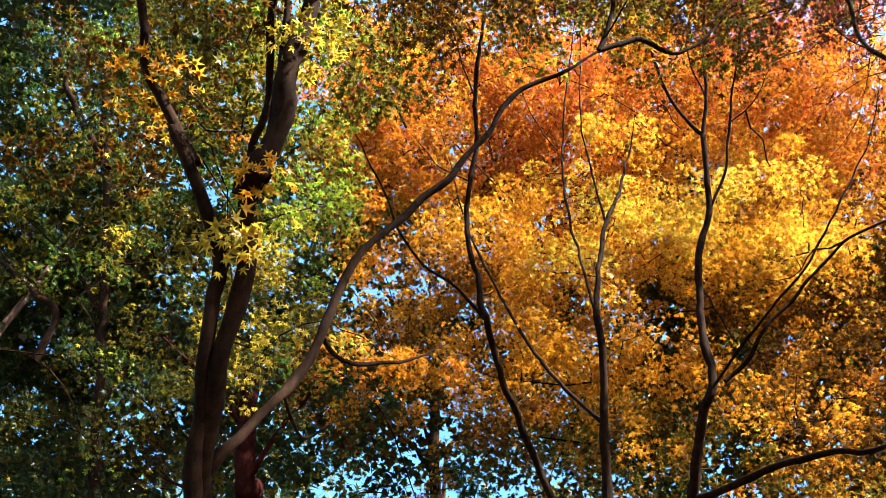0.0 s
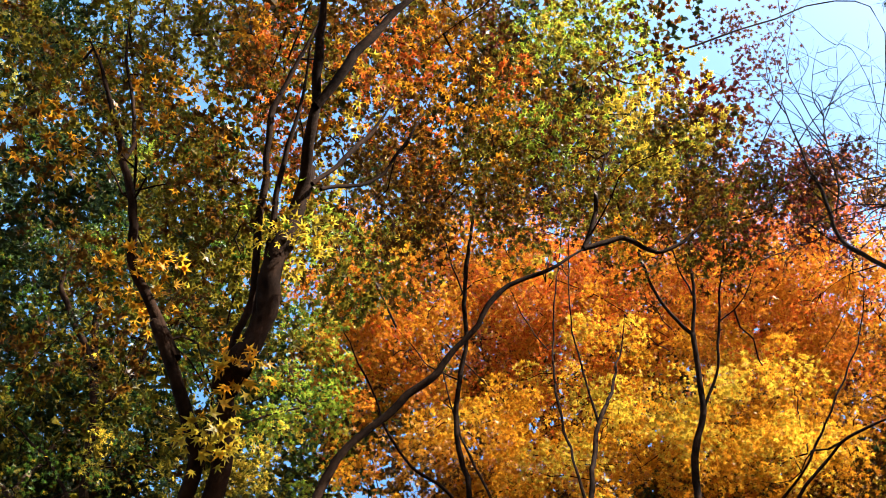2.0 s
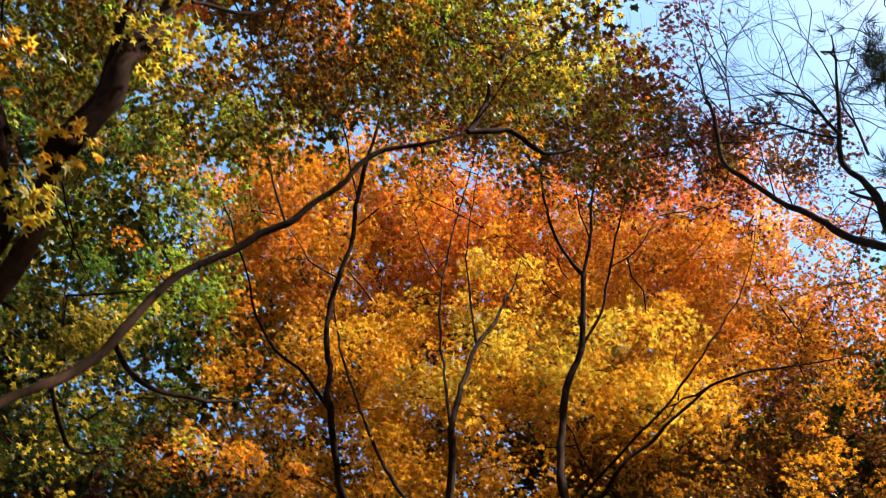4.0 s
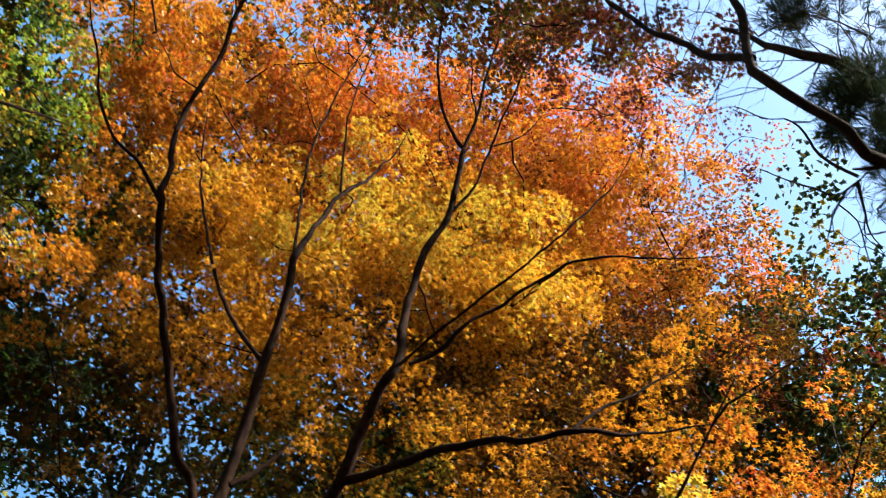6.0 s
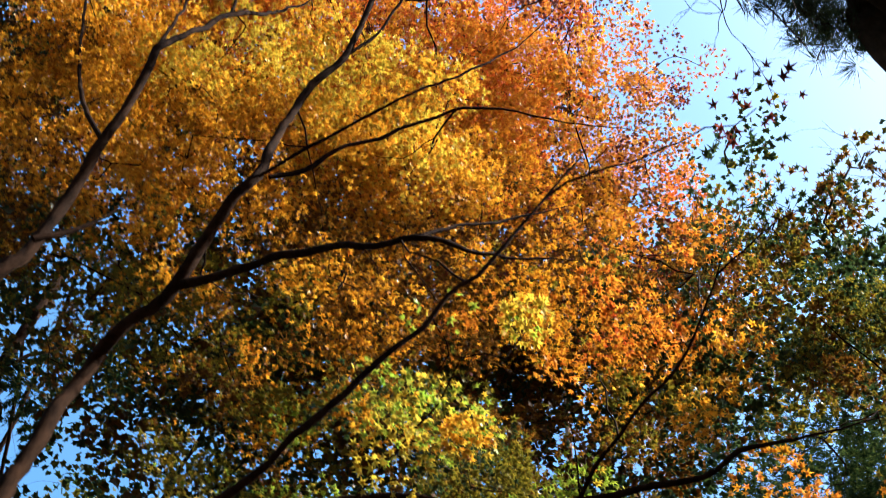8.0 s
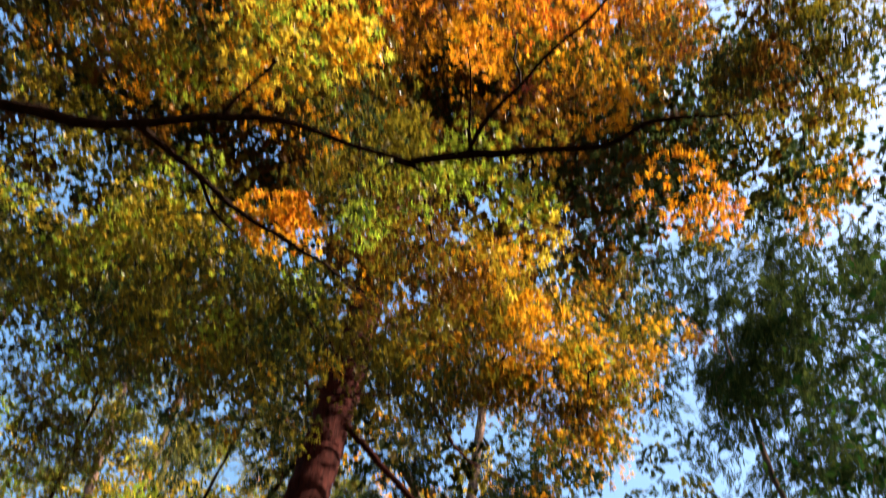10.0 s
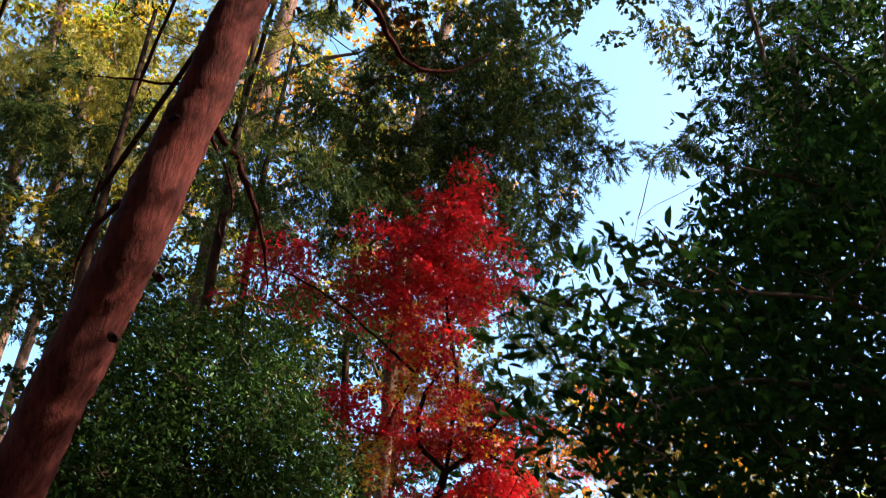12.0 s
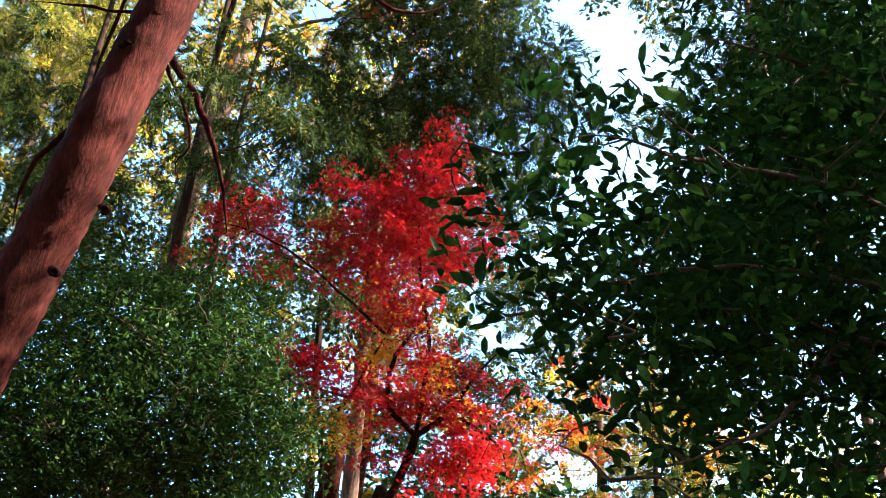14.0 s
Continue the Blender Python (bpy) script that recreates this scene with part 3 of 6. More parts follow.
slender_maple = tree("maple_tree", "slender maple with thin crooked stems and golden orange leaves", "tree", "maple trees")
limb(slender_maple, "trunk", [(0.30, 6.45, -0.10), (0.50, 5.46, 3.60), (0.67, 4.80, 5.31), (0.54, 4.55, 5.57), (0.42, 4.27, 5.82), (0.32, 4.02, 6.01), (0.26, 3.82, 6.14), (0.23, 3.64, 6.26), (0.20, 3.54, 6.60), (0.15, 3.37, 7.02), (0.18, 3.25, 7.24), (0.24, 3.05, 7.55), (0.25, 2.88, 7.76), (0.29, 2.74, 7.95), (0.33, 2.58, 8.13), (0.41, 2.28, 8.44), (0.43, 1.92, 8.75)], 0.036, 0.010)
limb(slender_maple, "limb", [(0.23, 3.64, 6.26), (0.07, 3.51, 6.45), (-0.10, 3.43, 6.58), (-0.22, 3.30, 6.74), (-0.33, 3.07, 6.97), (-0.47, 2.80, 7.21), (-0.59, 2.60, 7.36)], 0.010, 0.004)
limb(slender_maple, "limb", [(0.24, 2.91, 7.89), (0.17, 2.70, 8.15), (0.10, 2.47, 8.39), (0.01, 2.16, 8.69)], 0.006, 0.003)
limb(slender_maple, "limb", [(0.17, 3.29, 7.37), (-0.03, 3.24, 7.57), (-0.24, 3.07, 7.89)], 0.006, 0.002)
foliage(slender_maple, (-0.70, 3.81, 9.80), (0.92, 1.01, 0.78), 7397, "orange:5 amber:2 redor:1 gold:1", 0.051, apart=200)
foliage(slender_maple, (0.70, 4.26, 10.63), (1.46, 1.17, 0.88), 13656, "orange:4 redor:4 gold:1", 0.051)
foliage(slender_maple, (-0.68, 3.67, 9.84), (0.73, 0.72, 0.60), 3271, "orange:4 amber:2 gold:1", 0.051)
foliage(slender_maple, (0.29, 4.59, 8.49), (0.90, 0.55, 0.46), 4090, "gold:4 amber:3", 0.051)
foliage(slender_maple, (-0.34, 4.68, 8.26), (0.58, 0.54, 0.46), 2035, "amber:3 brown:3 gold:1", 0.051)
foliage(slender_maple, (0.73, 4.77, 7.43), (0.91, 0.50, 0.44), 3418, "gold:3 amber:4", 0.051)
foliage(slender_maple, (0.02, 5.00, 7.45), (0.49, 0.43, 0.38), 1352, "amber:4 brown:2", 0.051)
foliage(slender_maple, (1.17, 4.15, 8.93), (0.32, 0.27, 0.25), 581, "yellow:4 gold:1", 0.051)
finish(slender_maple)

great_maple = tree("maple_tree", "large maple with forked trunk and orange-red autumn crown", "tree", "maple trees")
limb(great_maple, "trunk", [(0.78, 6.95, -0.10), (0.90, 6.05, 3.70), (1.01, 5.50, 5.80), (1.11, 5.28, 6.01), (1.22, 5.13, 6.14), (1.31, 5.03, 6.23), (1.37, 4.82, 6.40), (1.44, 4.65, 6.52), (1.52, 4.52, 6.63), (1.53, 4.43, 6.94), (1.57, 4.28, 7.34), (1.64, 4.12, 7.69), (1.76, 3.98, 7.95), (1.80, 3.82, 8.21), (1.83, 3.62, 8.49)], 0.068, 0.018)
limb(great_maple, "limb", [(1.83, 3.62, 8.49), (1.77, 3.58, 8.58), (1.64, 3.41, 8.84), (1.58, 3.16, 9.12), (1.56, 2.82, 9.45), (1.52, 2.42, 9.80), (1.50, 1.98, 10.12)], 0.015, 0.006)
limb(great_maple, "limb", [(1.83, 3.62, 8.49), (1.90, 3.42, 8.73), (1.95, 3.14, 9.03), (2.03, 2.80, 9.36), (2.09, 2.36, 9.73)], 0.014, 0.005)
limb(great_maple, "limb", [(1.76, 3.98, 7.95), (1.92, 3.81, 8.19), (2.03, 3.57, 8.49), (2.12, 3.30, 8.78), (2.30, 2.94, 9.12), (2.59, 2.58, 9.41)], 0.012, 0.004)
limb(great_maple, "limb", [(1.90, 3.42, 8.75), (1.85, 3.24, 9.07), (1.84, 2.96, 9.48)], 0.007, 0.003)
limb(great_maple, "limb", [(2.04, 3.59, 8.58), (2.26, 3.52, 8.78), (2.49, 3.33, 9.09)], 0.006, 0.003)
limb(great_maple, "limb", [(1.53, 4.50, 6.64), (1.69, 4.35, 6.75), (1.96, 4.12, 6.90), (2.17, 3.93, 7.00), (2.45, 3.80, 7.41), (2.77, 3.60, 7.85), (2.96, 3.39, 8.21), (3.07, 3.19, 8.52)], 0.010, 0.004)
limb(great_maple, "limb", [(1.59, 4.48, 6.64), (1.76, 4.42, 6.76), (1.87, 4.32, 6.89), (2.10, 4.21, 7.05), (2.37, 4.04, 7.26), (2.64, 3.94, 7.38), (3.21, 3.89, 7.51), (3.59, 3.83, 7.57)], 0.014, 0.005)
limb(great_maple, "limb", [(1.31, 5.03, 6.23), (1.53, 4.88, 6.16), (1.73, 4.70, 6.09), (1.99, 4.53, 5.97), (2.34, 4.30, 5.75), (2.78, 4.31, 5.90), (3.13, 4.27, 6.01)], 0.026, 0.007)
limb(great_maple, "limb", [(2.34, 4.30, 5.75), (2.49, 4.26, 5.93), (2.80, 4.22, 6.21), (3.13, 4.14, 6.50)], 0.010, 0.004)
limb(great_maple, "stem", [(0.38, 6.35, -0.10), (0.56, 5.50, 3.40), (0.64, 5.08, 4.86), (0.66, 4.99, 5.08), (0.68, 4.86, 5.33), (0.76, 4.77, 5.63), (0.80, 4.61, 5.95), (0.82, 4.41, 6.24), (0.85, 4.29, 6.42), (0.87, 4.12, 6.64), (0.86, 4.02, 6.80)], 0.068, 0.021)
limb(great_maple, "limb", [(0.86, 4.02, 6.80), (0.90, 3.99, 7.12), (0.98, 3.95, 7.55), (1.04, 3.90, 7.83), (1.16, 3.91, 8.22), (1.26, 3.88, 8.64), (1.36, 3.86, 8.98), (1.44, 3.72, 9.32)], 0.021, 0.007)
limb(great_maple, "limb", [(0.86, 4.02, 6.80), (0.80, 3.88, 7.67), (0.78, 3.74, 8.20), (0.83, 3.56, 8.74), (0.93, 3.31, 9.35), (1.05, 3.04, 9.89), (1.11, 2.69, 10.47)], 0.011, 0.004)
limb(great_maple, "limb", [(1.03, 3.90, 7.83), (0.98, 3.63, 8.67), (1.00, 3.41, 9.18), (1.09, 3.11, 9.75), (1.20, 2.81, 10.25)], 0.009, 0.003)
limb(great_maple, "limb", [(0.78, 3.82, 9.00), (0.66, 3.74, 9.34), (0.52, 3.54, 9.89)], 0.006, 0.003)
limb(great_maple, "limb", [(0.82, 4.41, 6.24), (0.56, 4.41, 6.77), (0.35, 4.34, 7.30), (0.10, 4.14, 8.09), (0.02, 4.03, 8.43), (-0.15, 3.65, 9.32)], 0.014, 0.006)
limb(great_maple, "limb", [(0.81, 4.66, 5.49), (0.91, 4.64, 5.60), (0.99, 4.60, 5.71), (1.06, 4.55, 5.82)], 0.018, 0.006)
foliage(great_maple, (1.83, 4.38, 11.37), (1.70, 1.00, 0.82), 9394, "redor:4 orange:4 gold:1", 0.051, apart=290)
foliage(great_maple, (3.22, 4.94, 11.24), (1.56, 1.23, 0.90), 10908, "redor:4 orange:4 amber:1 gold:1", 0.051)
foliage(great_maple, (2.46, 4.78, 8.75), (0.73, 0.48, 0.44), 2150, "gold:5 yellow:1 amber:1", 0.051)
foliage(great_maple, (1.64, 4.76, 8.89), (0.51, 0.44, 0.39), 1318, "gold:4 yellow:2", 0.051)
foliage(great_maple, (2.26, 4.51, 9.43), (0.43, 0.28, 0.25), 646, "yellow:2 gold:4", 0.051)
# Lower right mass: mostly brown, so its shade is partly in the colour.
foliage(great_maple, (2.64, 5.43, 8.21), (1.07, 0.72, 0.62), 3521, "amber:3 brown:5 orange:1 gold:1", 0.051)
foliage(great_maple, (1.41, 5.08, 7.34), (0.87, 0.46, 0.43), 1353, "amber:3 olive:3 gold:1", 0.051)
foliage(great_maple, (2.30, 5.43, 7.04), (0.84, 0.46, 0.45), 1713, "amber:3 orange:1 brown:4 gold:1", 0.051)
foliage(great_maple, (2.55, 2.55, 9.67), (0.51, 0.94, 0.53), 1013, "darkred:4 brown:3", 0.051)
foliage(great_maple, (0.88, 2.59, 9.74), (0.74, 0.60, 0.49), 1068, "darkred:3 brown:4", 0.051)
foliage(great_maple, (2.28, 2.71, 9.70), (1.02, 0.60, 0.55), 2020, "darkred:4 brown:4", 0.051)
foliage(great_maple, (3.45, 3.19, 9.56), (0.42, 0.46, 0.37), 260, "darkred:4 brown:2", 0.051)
foliage(great_maple, (0.78, 3.78, 10.63), (1.24, 0.71, 0.60), 4623, "redor:5 orange:4 gold:1", 0.051)
foliage(great_maple, (2.84, 4.07, 10.96), (1.16, 0.73, 0.60), 4500, "redor:5 orange:3 gold:1", 0.051)
foliage(great_maple, (3.29, 3.94, 9.96), (0.73, 0.48, 0.38), 1541, "orange:3 gold:2", 0.051)
foliage(great_maple, (4.14, 4.60, 10.17), (1.09, 0.82, 0.67), 4346, "orange:3 redor:2 brown:2 gold:1", 0.051)
foliage(great_maple, (2.90, 4.66, 9.74), (1.10, 0.66, 0.60), 3178, "orange:4 amber:3 gold:1", 0.051)
foliage(great_maple, (0.39, 4.49, 8.53), (0.69, 0.43, 0.42), 1527, "gold:5 amber:2", 0.051)
foliage(great_maple, (1.43, 4.48, 8.75), (0.71, 0.35, 0.36), 1386, "gold:5 yellow:1 amber:2", 0.051)
foliage(great_maple, (2.20, 4.64, 8.49), (0.56, 0.39, 0.36), 1202, "gold:5 yellow:2", 0.051)
# Brown and dark red put the shade of the lower crown into colour.
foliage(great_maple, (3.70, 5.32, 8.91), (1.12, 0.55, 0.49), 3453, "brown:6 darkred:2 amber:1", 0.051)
foliage(great_maple, (0.79, 5.03, 7.95), (0.73, 0.33, 0.36), 1137, "amber:4 gold:2 olive:1", 0.051)
foliage(great_maple, (0.34, 4.40, 9.09), (0.56, 0.38, 0.36), 1116, "gold:5 yellow:2 amber:1", 0.051)
foliage(great_maple, (1.22, 4.01, 9.55), (0.36, 0.32, 0.30), 547, "yellow:3 gold:2", 0.051)
foliage(great_maple, (-0.00, 4.88, 8.54), (1.00, 0.77, 0.55), 3157, "amber:4 gold:3 orange:1", 0.051)
foliage(great_maple, (0.68, 3.91, 10.70), (1.24, 0.56, 0.59), 3385, "redor:4 orange:4 gold:1", 0.051)
foliage(great_maple, (3.17, 3.57, 10.97), (1.24, 0.82, 0.62), 4683, "redor:4 darkred:2 orange:2 gold:1", 0.051)
foliage(great_maple, (4.27, 4.04, 10.48), (0.71, 1.04, 0.66), 1165, "darkred:4 redor:1 gold:1", 0.051)
foliage(great_maple, (3.10, 4.28, 10.11), (0.98, 0.66, 0.54), 3407, "orange:5 redor:2 gold:1", 0.051)
foliage(great_maple, (2.29, 4.59, 9.24), (0.72, 0.60, 0.46), 1892, "gold:3 amber:3 orange:2", 0.051)
foliage(great_maple, (4.26, 4.69, 10.05), (0.94, 0.50, 0.51), 1860, "orange:3 brown:3 gold:1", 0.051)
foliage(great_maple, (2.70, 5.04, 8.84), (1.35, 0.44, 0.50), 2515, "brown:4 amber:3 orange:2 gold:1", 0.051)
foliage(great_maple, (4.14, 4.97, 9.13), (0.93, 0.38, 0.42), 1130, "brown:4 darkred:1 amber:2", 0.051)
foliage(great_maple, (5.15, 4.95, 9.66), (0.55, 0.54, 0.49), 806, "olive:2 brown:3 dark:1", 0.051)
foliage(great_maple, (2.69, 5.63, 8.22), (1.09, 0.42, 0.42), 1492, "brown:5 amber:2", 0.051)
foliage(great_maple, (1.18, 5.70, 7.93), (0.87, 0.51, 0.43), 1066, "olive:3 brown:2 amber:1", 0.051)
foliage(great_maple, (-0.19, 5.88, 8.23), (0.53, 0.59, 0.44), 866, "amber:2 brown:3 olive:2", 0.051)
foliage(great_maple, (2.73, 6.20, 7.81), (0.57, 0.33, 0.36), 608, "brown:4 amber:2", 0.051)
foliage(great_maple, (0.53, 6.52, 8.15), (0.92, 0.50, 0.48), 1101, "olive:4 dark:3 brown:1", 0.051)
foliage(great_maple, (1.85, 5.15, 9.23), (1.37, 0.48, 0.51), 2791, "orange:3 amber:3 brown:1 gold:1", 0.051)
foliage(great_maple, (1.14, 6.17, 8.33), (1.03, 0.50, 0.43), 2520, "olive:4 amber:2 brown:1", 0.051)
foliage(great_maple, (2.28, 5.84, 8.05), (0.38, 0.50, 0.39), 531, "brown:3 orange:2 gold:1", 0.051)
foliage(great_maple, (1.61, 4.06, 8.22), (0.48, 0.27, 0.19), 859, "yellow:5 gold:2", 0.051)
foliage(great_maple, (0.70, 4.34, 8.16), (0.32, 0.24, 0.19), 491, "yellow:4 gold:2", 0.051)
foliage(great_maple, (2.27, 4.36, 8.10), (0.36, 0.24, 0.19), 552, "yellow:3 gold:3", 0.051)
foliage(great_maple, (2.39, 4.02, 8.47), (0.33, 0.20, 0.18), 421, "yellow:4 gold:2", 0.051)
finish(great_maple)

hanging_maple = tree("maple_tree", "maple with long hanging limbs and yellow-green leaves overhead", "tree", "maple trees")
limb(hanging_maple, "limb", [(0.86, 6.20, 4.06), (1.32, 5.47, 4.04), (1.71, 4.90, 4.07), (1.87, 4.71, 4.12), (2.06, 4.47, 4.23), (2.20, 4.30, 4.37), (2.33, 4.16, 4.51), (2.45, 4.03, 4.65), (2.52, 3.94, 4.72), (2.78, 3.61, 5.12)], 0.018, 0.010)
limb(hanging_maple, "limb", [(-0.53, 6.99, 5.39), (0.38, 6.37, 5.47), (1.02, 6.02, 5.50), (1.36, 5.89, 5.49), (1.58, 5.81, 5.49), (1.90, 5.74, 5.46), (2.10, 5.66, 5.46), (2.37, 5.47, 5.43), (2.66, 5.33, 5.38), (2.90, 5.31, 5.35), (3.16, 5.26, 5.33)], 0.036, 0.022)
limb(hanging_maple, "limb", [(3.16, 5.26, 5.33), (3.38, 5.12, 5.34), (3.70, 4.95, 5.36), (3.88, 4.80, 5.33), (3.94, 4.70, 5.35), (4.14, 4.56, 5.32), (4.49, 4.35, 5.34)], 0.021, 0.005)
limb(hanging_maple, "limb", [(2.10, 5.66, 5.46), (2.39, 5.78, 5.48), (2.67, 5.89, 5.50), (2.99, 5.96, 5.53), (3.37, 6.13, 5.63)], 0.017, 0.007)
limb(hanging_maple, "limb", [(2.40, 5.78, 5.48), (2.52, 5.93, 5.51), (2.69, 6.04, 5.55)], 0.009, 0.005)
limb(hanging_maple, "limb", [(3.10, 5.28, 5.33), (3.17, 5.28, 5.32), (3.23, 5.28, 5.31)], 0.016, 0.007)
limb(hanging_maple, "limb", [(3.35, 5.13, 5.35), (3.36, 4.96, 5.35), (3.44, 4.69, 5.38), (3.55, 4.36, 5.38), (3.59, 4.06, 5.48), (3.60, 3.86, 5.55)], 0.011, 0.004)
limb(hanging_maple, "limb", [(2.40, 5.42, 5.39), (2.49, 5.16, 5.36), (2.61, 4.84, 5.35), (2.64, 4.57, 5.34)], 0.009, 0.003)
limb(hanging_maple, "limb", [(3.34, 5.10, 5.36), (3.25, 4.90, 5.34), (3.16, 4.75, 5.41)], 0.005, 0.002)
foliage(hanging_maple, (2.65, 4.93, 5.37), (0.30, 0.20, 0.24), 372, "yellow:4 lime:2 gold:1", 0.054, apart=62)
foliage(hanging_maple, (2.74, 4.64, 5.40), (0.10, 0.20, 0.20), 144, "yellow:4 gold:1", 0.054, apart=24)
foliage(hanging_maple, (2.84, 4.42, 5.57), (0.16, 0.18, 0.24), 127, "yellow:3 lime:2 gold:1", 0.054, apart=21)
foliage(hanging_maple, (2.48, 4.31, 5.03), (0.07, 0.08, 0.12), 13, "lime:3 yellow:2", 0.054, apart=6)
foliage(hanging_maple, (3.28, 4.72, 6.69), (0.51, 0.46, 0.49), 850, "orange:3 amber:3 olive:1", 0.051)
foliage(hanging_maple, (3.56, 4.31, 6.36), (0.25, 0.41, 0.40), 420, "redor:3 orange:3", 0.054, apart=80)
foliage(hanging_maple, (3.54, 4.92, 6.25), (0.45, 0.28, 0.38), 628, "amber:3 brown:3 olive:2", 0.051)
foliage(hanging_maple, (3.75, 4.64, 5.78), (0.28, 0.24, 0.29), 345, "amber:3 gold:2 olive:2", 0.054, apart=57)
foliage(hanging_maple, (3.91, 4.32, 5.66), (0.22, 0.12, 0.19), 154, "gold:3 orange:3", 0.054, apart=18)
# Shaded right side: the dark and brown leaf shares carry part of that shade.
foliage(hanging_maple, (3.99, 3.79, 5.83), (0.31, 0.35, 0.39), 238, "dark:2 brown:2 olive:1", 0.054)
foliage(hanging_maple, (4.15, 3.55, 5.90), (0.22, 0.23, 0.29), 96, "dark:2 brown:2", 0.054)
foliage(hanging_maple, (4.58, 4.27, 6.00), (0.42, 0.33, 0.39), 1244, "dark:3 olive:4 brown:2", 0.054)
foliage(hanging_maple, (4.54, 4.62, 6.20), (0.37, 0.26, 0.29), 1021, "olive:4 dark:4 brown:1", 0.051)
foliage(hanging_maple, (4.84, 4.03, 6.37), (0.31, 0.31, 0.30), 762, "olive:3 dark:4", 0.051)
foliage(hanging_maple, (3.88, 4.12, 5.95), (0.20, 0.22, 0.29), 178, "olive:2 brown:3 amber:2", 0.054)
foliage(hanging_maple, (3.71, 5.22, 5.47), (0.37, 0.14, 0.19), 299, "lime:4 yellow:3", 0.054)
foliage(hanging_maple, (3.36, 5.33, 5.49), (0.22, 0.12, 0.19), 119, "lime:3 green:2 yellow:1", 0.054)
foliage(hanging_maple, (3.76, 5.48, 5.48), (0.15, 0.16, 0.19), 125, "yellow:4 gold:1", 0.054)
foliage(hanging_maple, (3.11, 5.72, 5.60), (0.21, 0.16, 0.19), 157, "green:3 lime:3", 0.054)
foliage(hanging_maple, (2.74, 5.94, 5.69), (0.26, 0.19, 0.24), 293, "orange:3 gold:2 amber:1", 0.054)
foliage(hanging_maple, (1.91, 6.42, 6.29), (0.84, 0.36, 0.48), 2522, "olive:4 lime:2 yellow:2", 0.051)
foliage(hanging_maple, (1.73, 7.47, 6.80), (0.76, 0.44, 0.58), 3262, "olive:4 lime:1 dark:2", 0.051)
foliage(hanging_maple, (3.09, 5.36, 6.06), (0.69, 0.19, 0.29), 1120, "olive:5 dark:1", 0.054)
foliage(hanging_maple, (4.45, 4.97, 5.77), (0.24, 0.17, 0.24), 205, "orange:4 amber:2", 0.054)
foliage(hanging_maple, (4.51, 4.94, 5.45), (0.06, 0.08, 0.10), 29, "redor:3 orange:2", 0.054)
foliage(hanging_maple, (4.90, 4.74, 5.78), (0.21, 0.15, 0.24), 137, "amber:3 orange:2 olive:2", 0.054)
foliage(hanging_maple, (4.20, 6.05, 6.07), (0.45, 0.23, 0.33), 573, "gold:3 amber:3 olive:2", 0.051)
foliage(hanging_maple, (3.17, 6.07, 6.65), (0.42, 0.43, 0.49), 1926, "olive:4 brown:2 dark:2", 0.051)
foliage(hanging_maple, (3.29, 7.04, 6.92), (0.57, 0.32, 0.48), 1391, "olive:3 dark:3", 0.051)
foliage(hanging_maple, (3.75, 6.27, 6.49), (0.58, 0.31, 0.39), 1744, "brown:3 olive:3", 0.051)
foliage(hanging_maple, (2.68, 7.16, 6.97), (0.78, 0.41, 0.49), 2818, "olive:4 dark:2 lime:1", 0.051)
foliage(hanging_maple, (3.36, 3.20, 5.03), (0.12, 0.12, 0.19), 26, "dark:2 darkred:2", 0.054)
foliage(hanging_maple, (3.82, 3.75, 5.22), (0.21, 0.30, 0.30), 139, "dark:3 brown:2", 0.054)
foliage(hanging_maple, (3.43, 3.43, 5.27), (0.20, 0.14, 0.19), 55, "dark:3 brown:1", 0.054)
foliage(hanging_maple, (3.29, 4.13, 5.37), (0.14, 0.15, 0.19), 125, "redor:3 orange:3", 0.054)
foliage(hanging_maple, (4.93, 6.86, 6.70), (0.55, 0.41, 0.41), 3350, "olive:3 gold:2 amber:1 lime:1", 0.051)
foliage(hanging_maple, (4.34, 7.10, 7.03), (0.71, 0.36, 0.36), 2794, "olive:4 amber:2 dark:1", 0.051)
foliage(hanging_maple, (2.91, 8.02, 7.24), (0.97, 0.36, 0.35), 2662, "olive:5 dark:2 amber:1", 0.051)
foliage(hanging_maple, (2.10, 9.10, 7.31), (0.60, 0.64, 0.65), 5046, "lime:2 yellow:2 olive:4", 0.051)
foliage(hanging_maple, (4.95, 6.62, 6.81), (0.53, 0.53, 0.49), 3563, "olive:5 brown:2 gold:2", 0.051)
foliage(hanging_maple, (4.44, 6.62, 6.98), (0.53, 0.42, 0.41), 2515, "olive:4 brown:3 amber:2", 0.051)
foliage(hanging_maple, (4.15, 7.36, 7.07), (0.49, 0.46, 0.44), 1784, "olive:5 dark:2", 0.051)
foliage(hanging_maple, (2.29, 8.08, 7.72), (0.97, 0.57, 0.54), 5343, "olive:5 dark:3 amber:1 lime:1", 0.051)
foliage(hanging_maple, (1.80, 5.88, 6.78), (0.55, 0.36, 0.42), 1000, "olive:4 amber:2 brown:1", 0.051)
foliage(hanging_maple, (2.42, 5.86, 6.80), (0.45, 0.32, 0.36), 700, "olive:3 amber:2 lime:1", 0.051)
finish(hanging_maple)

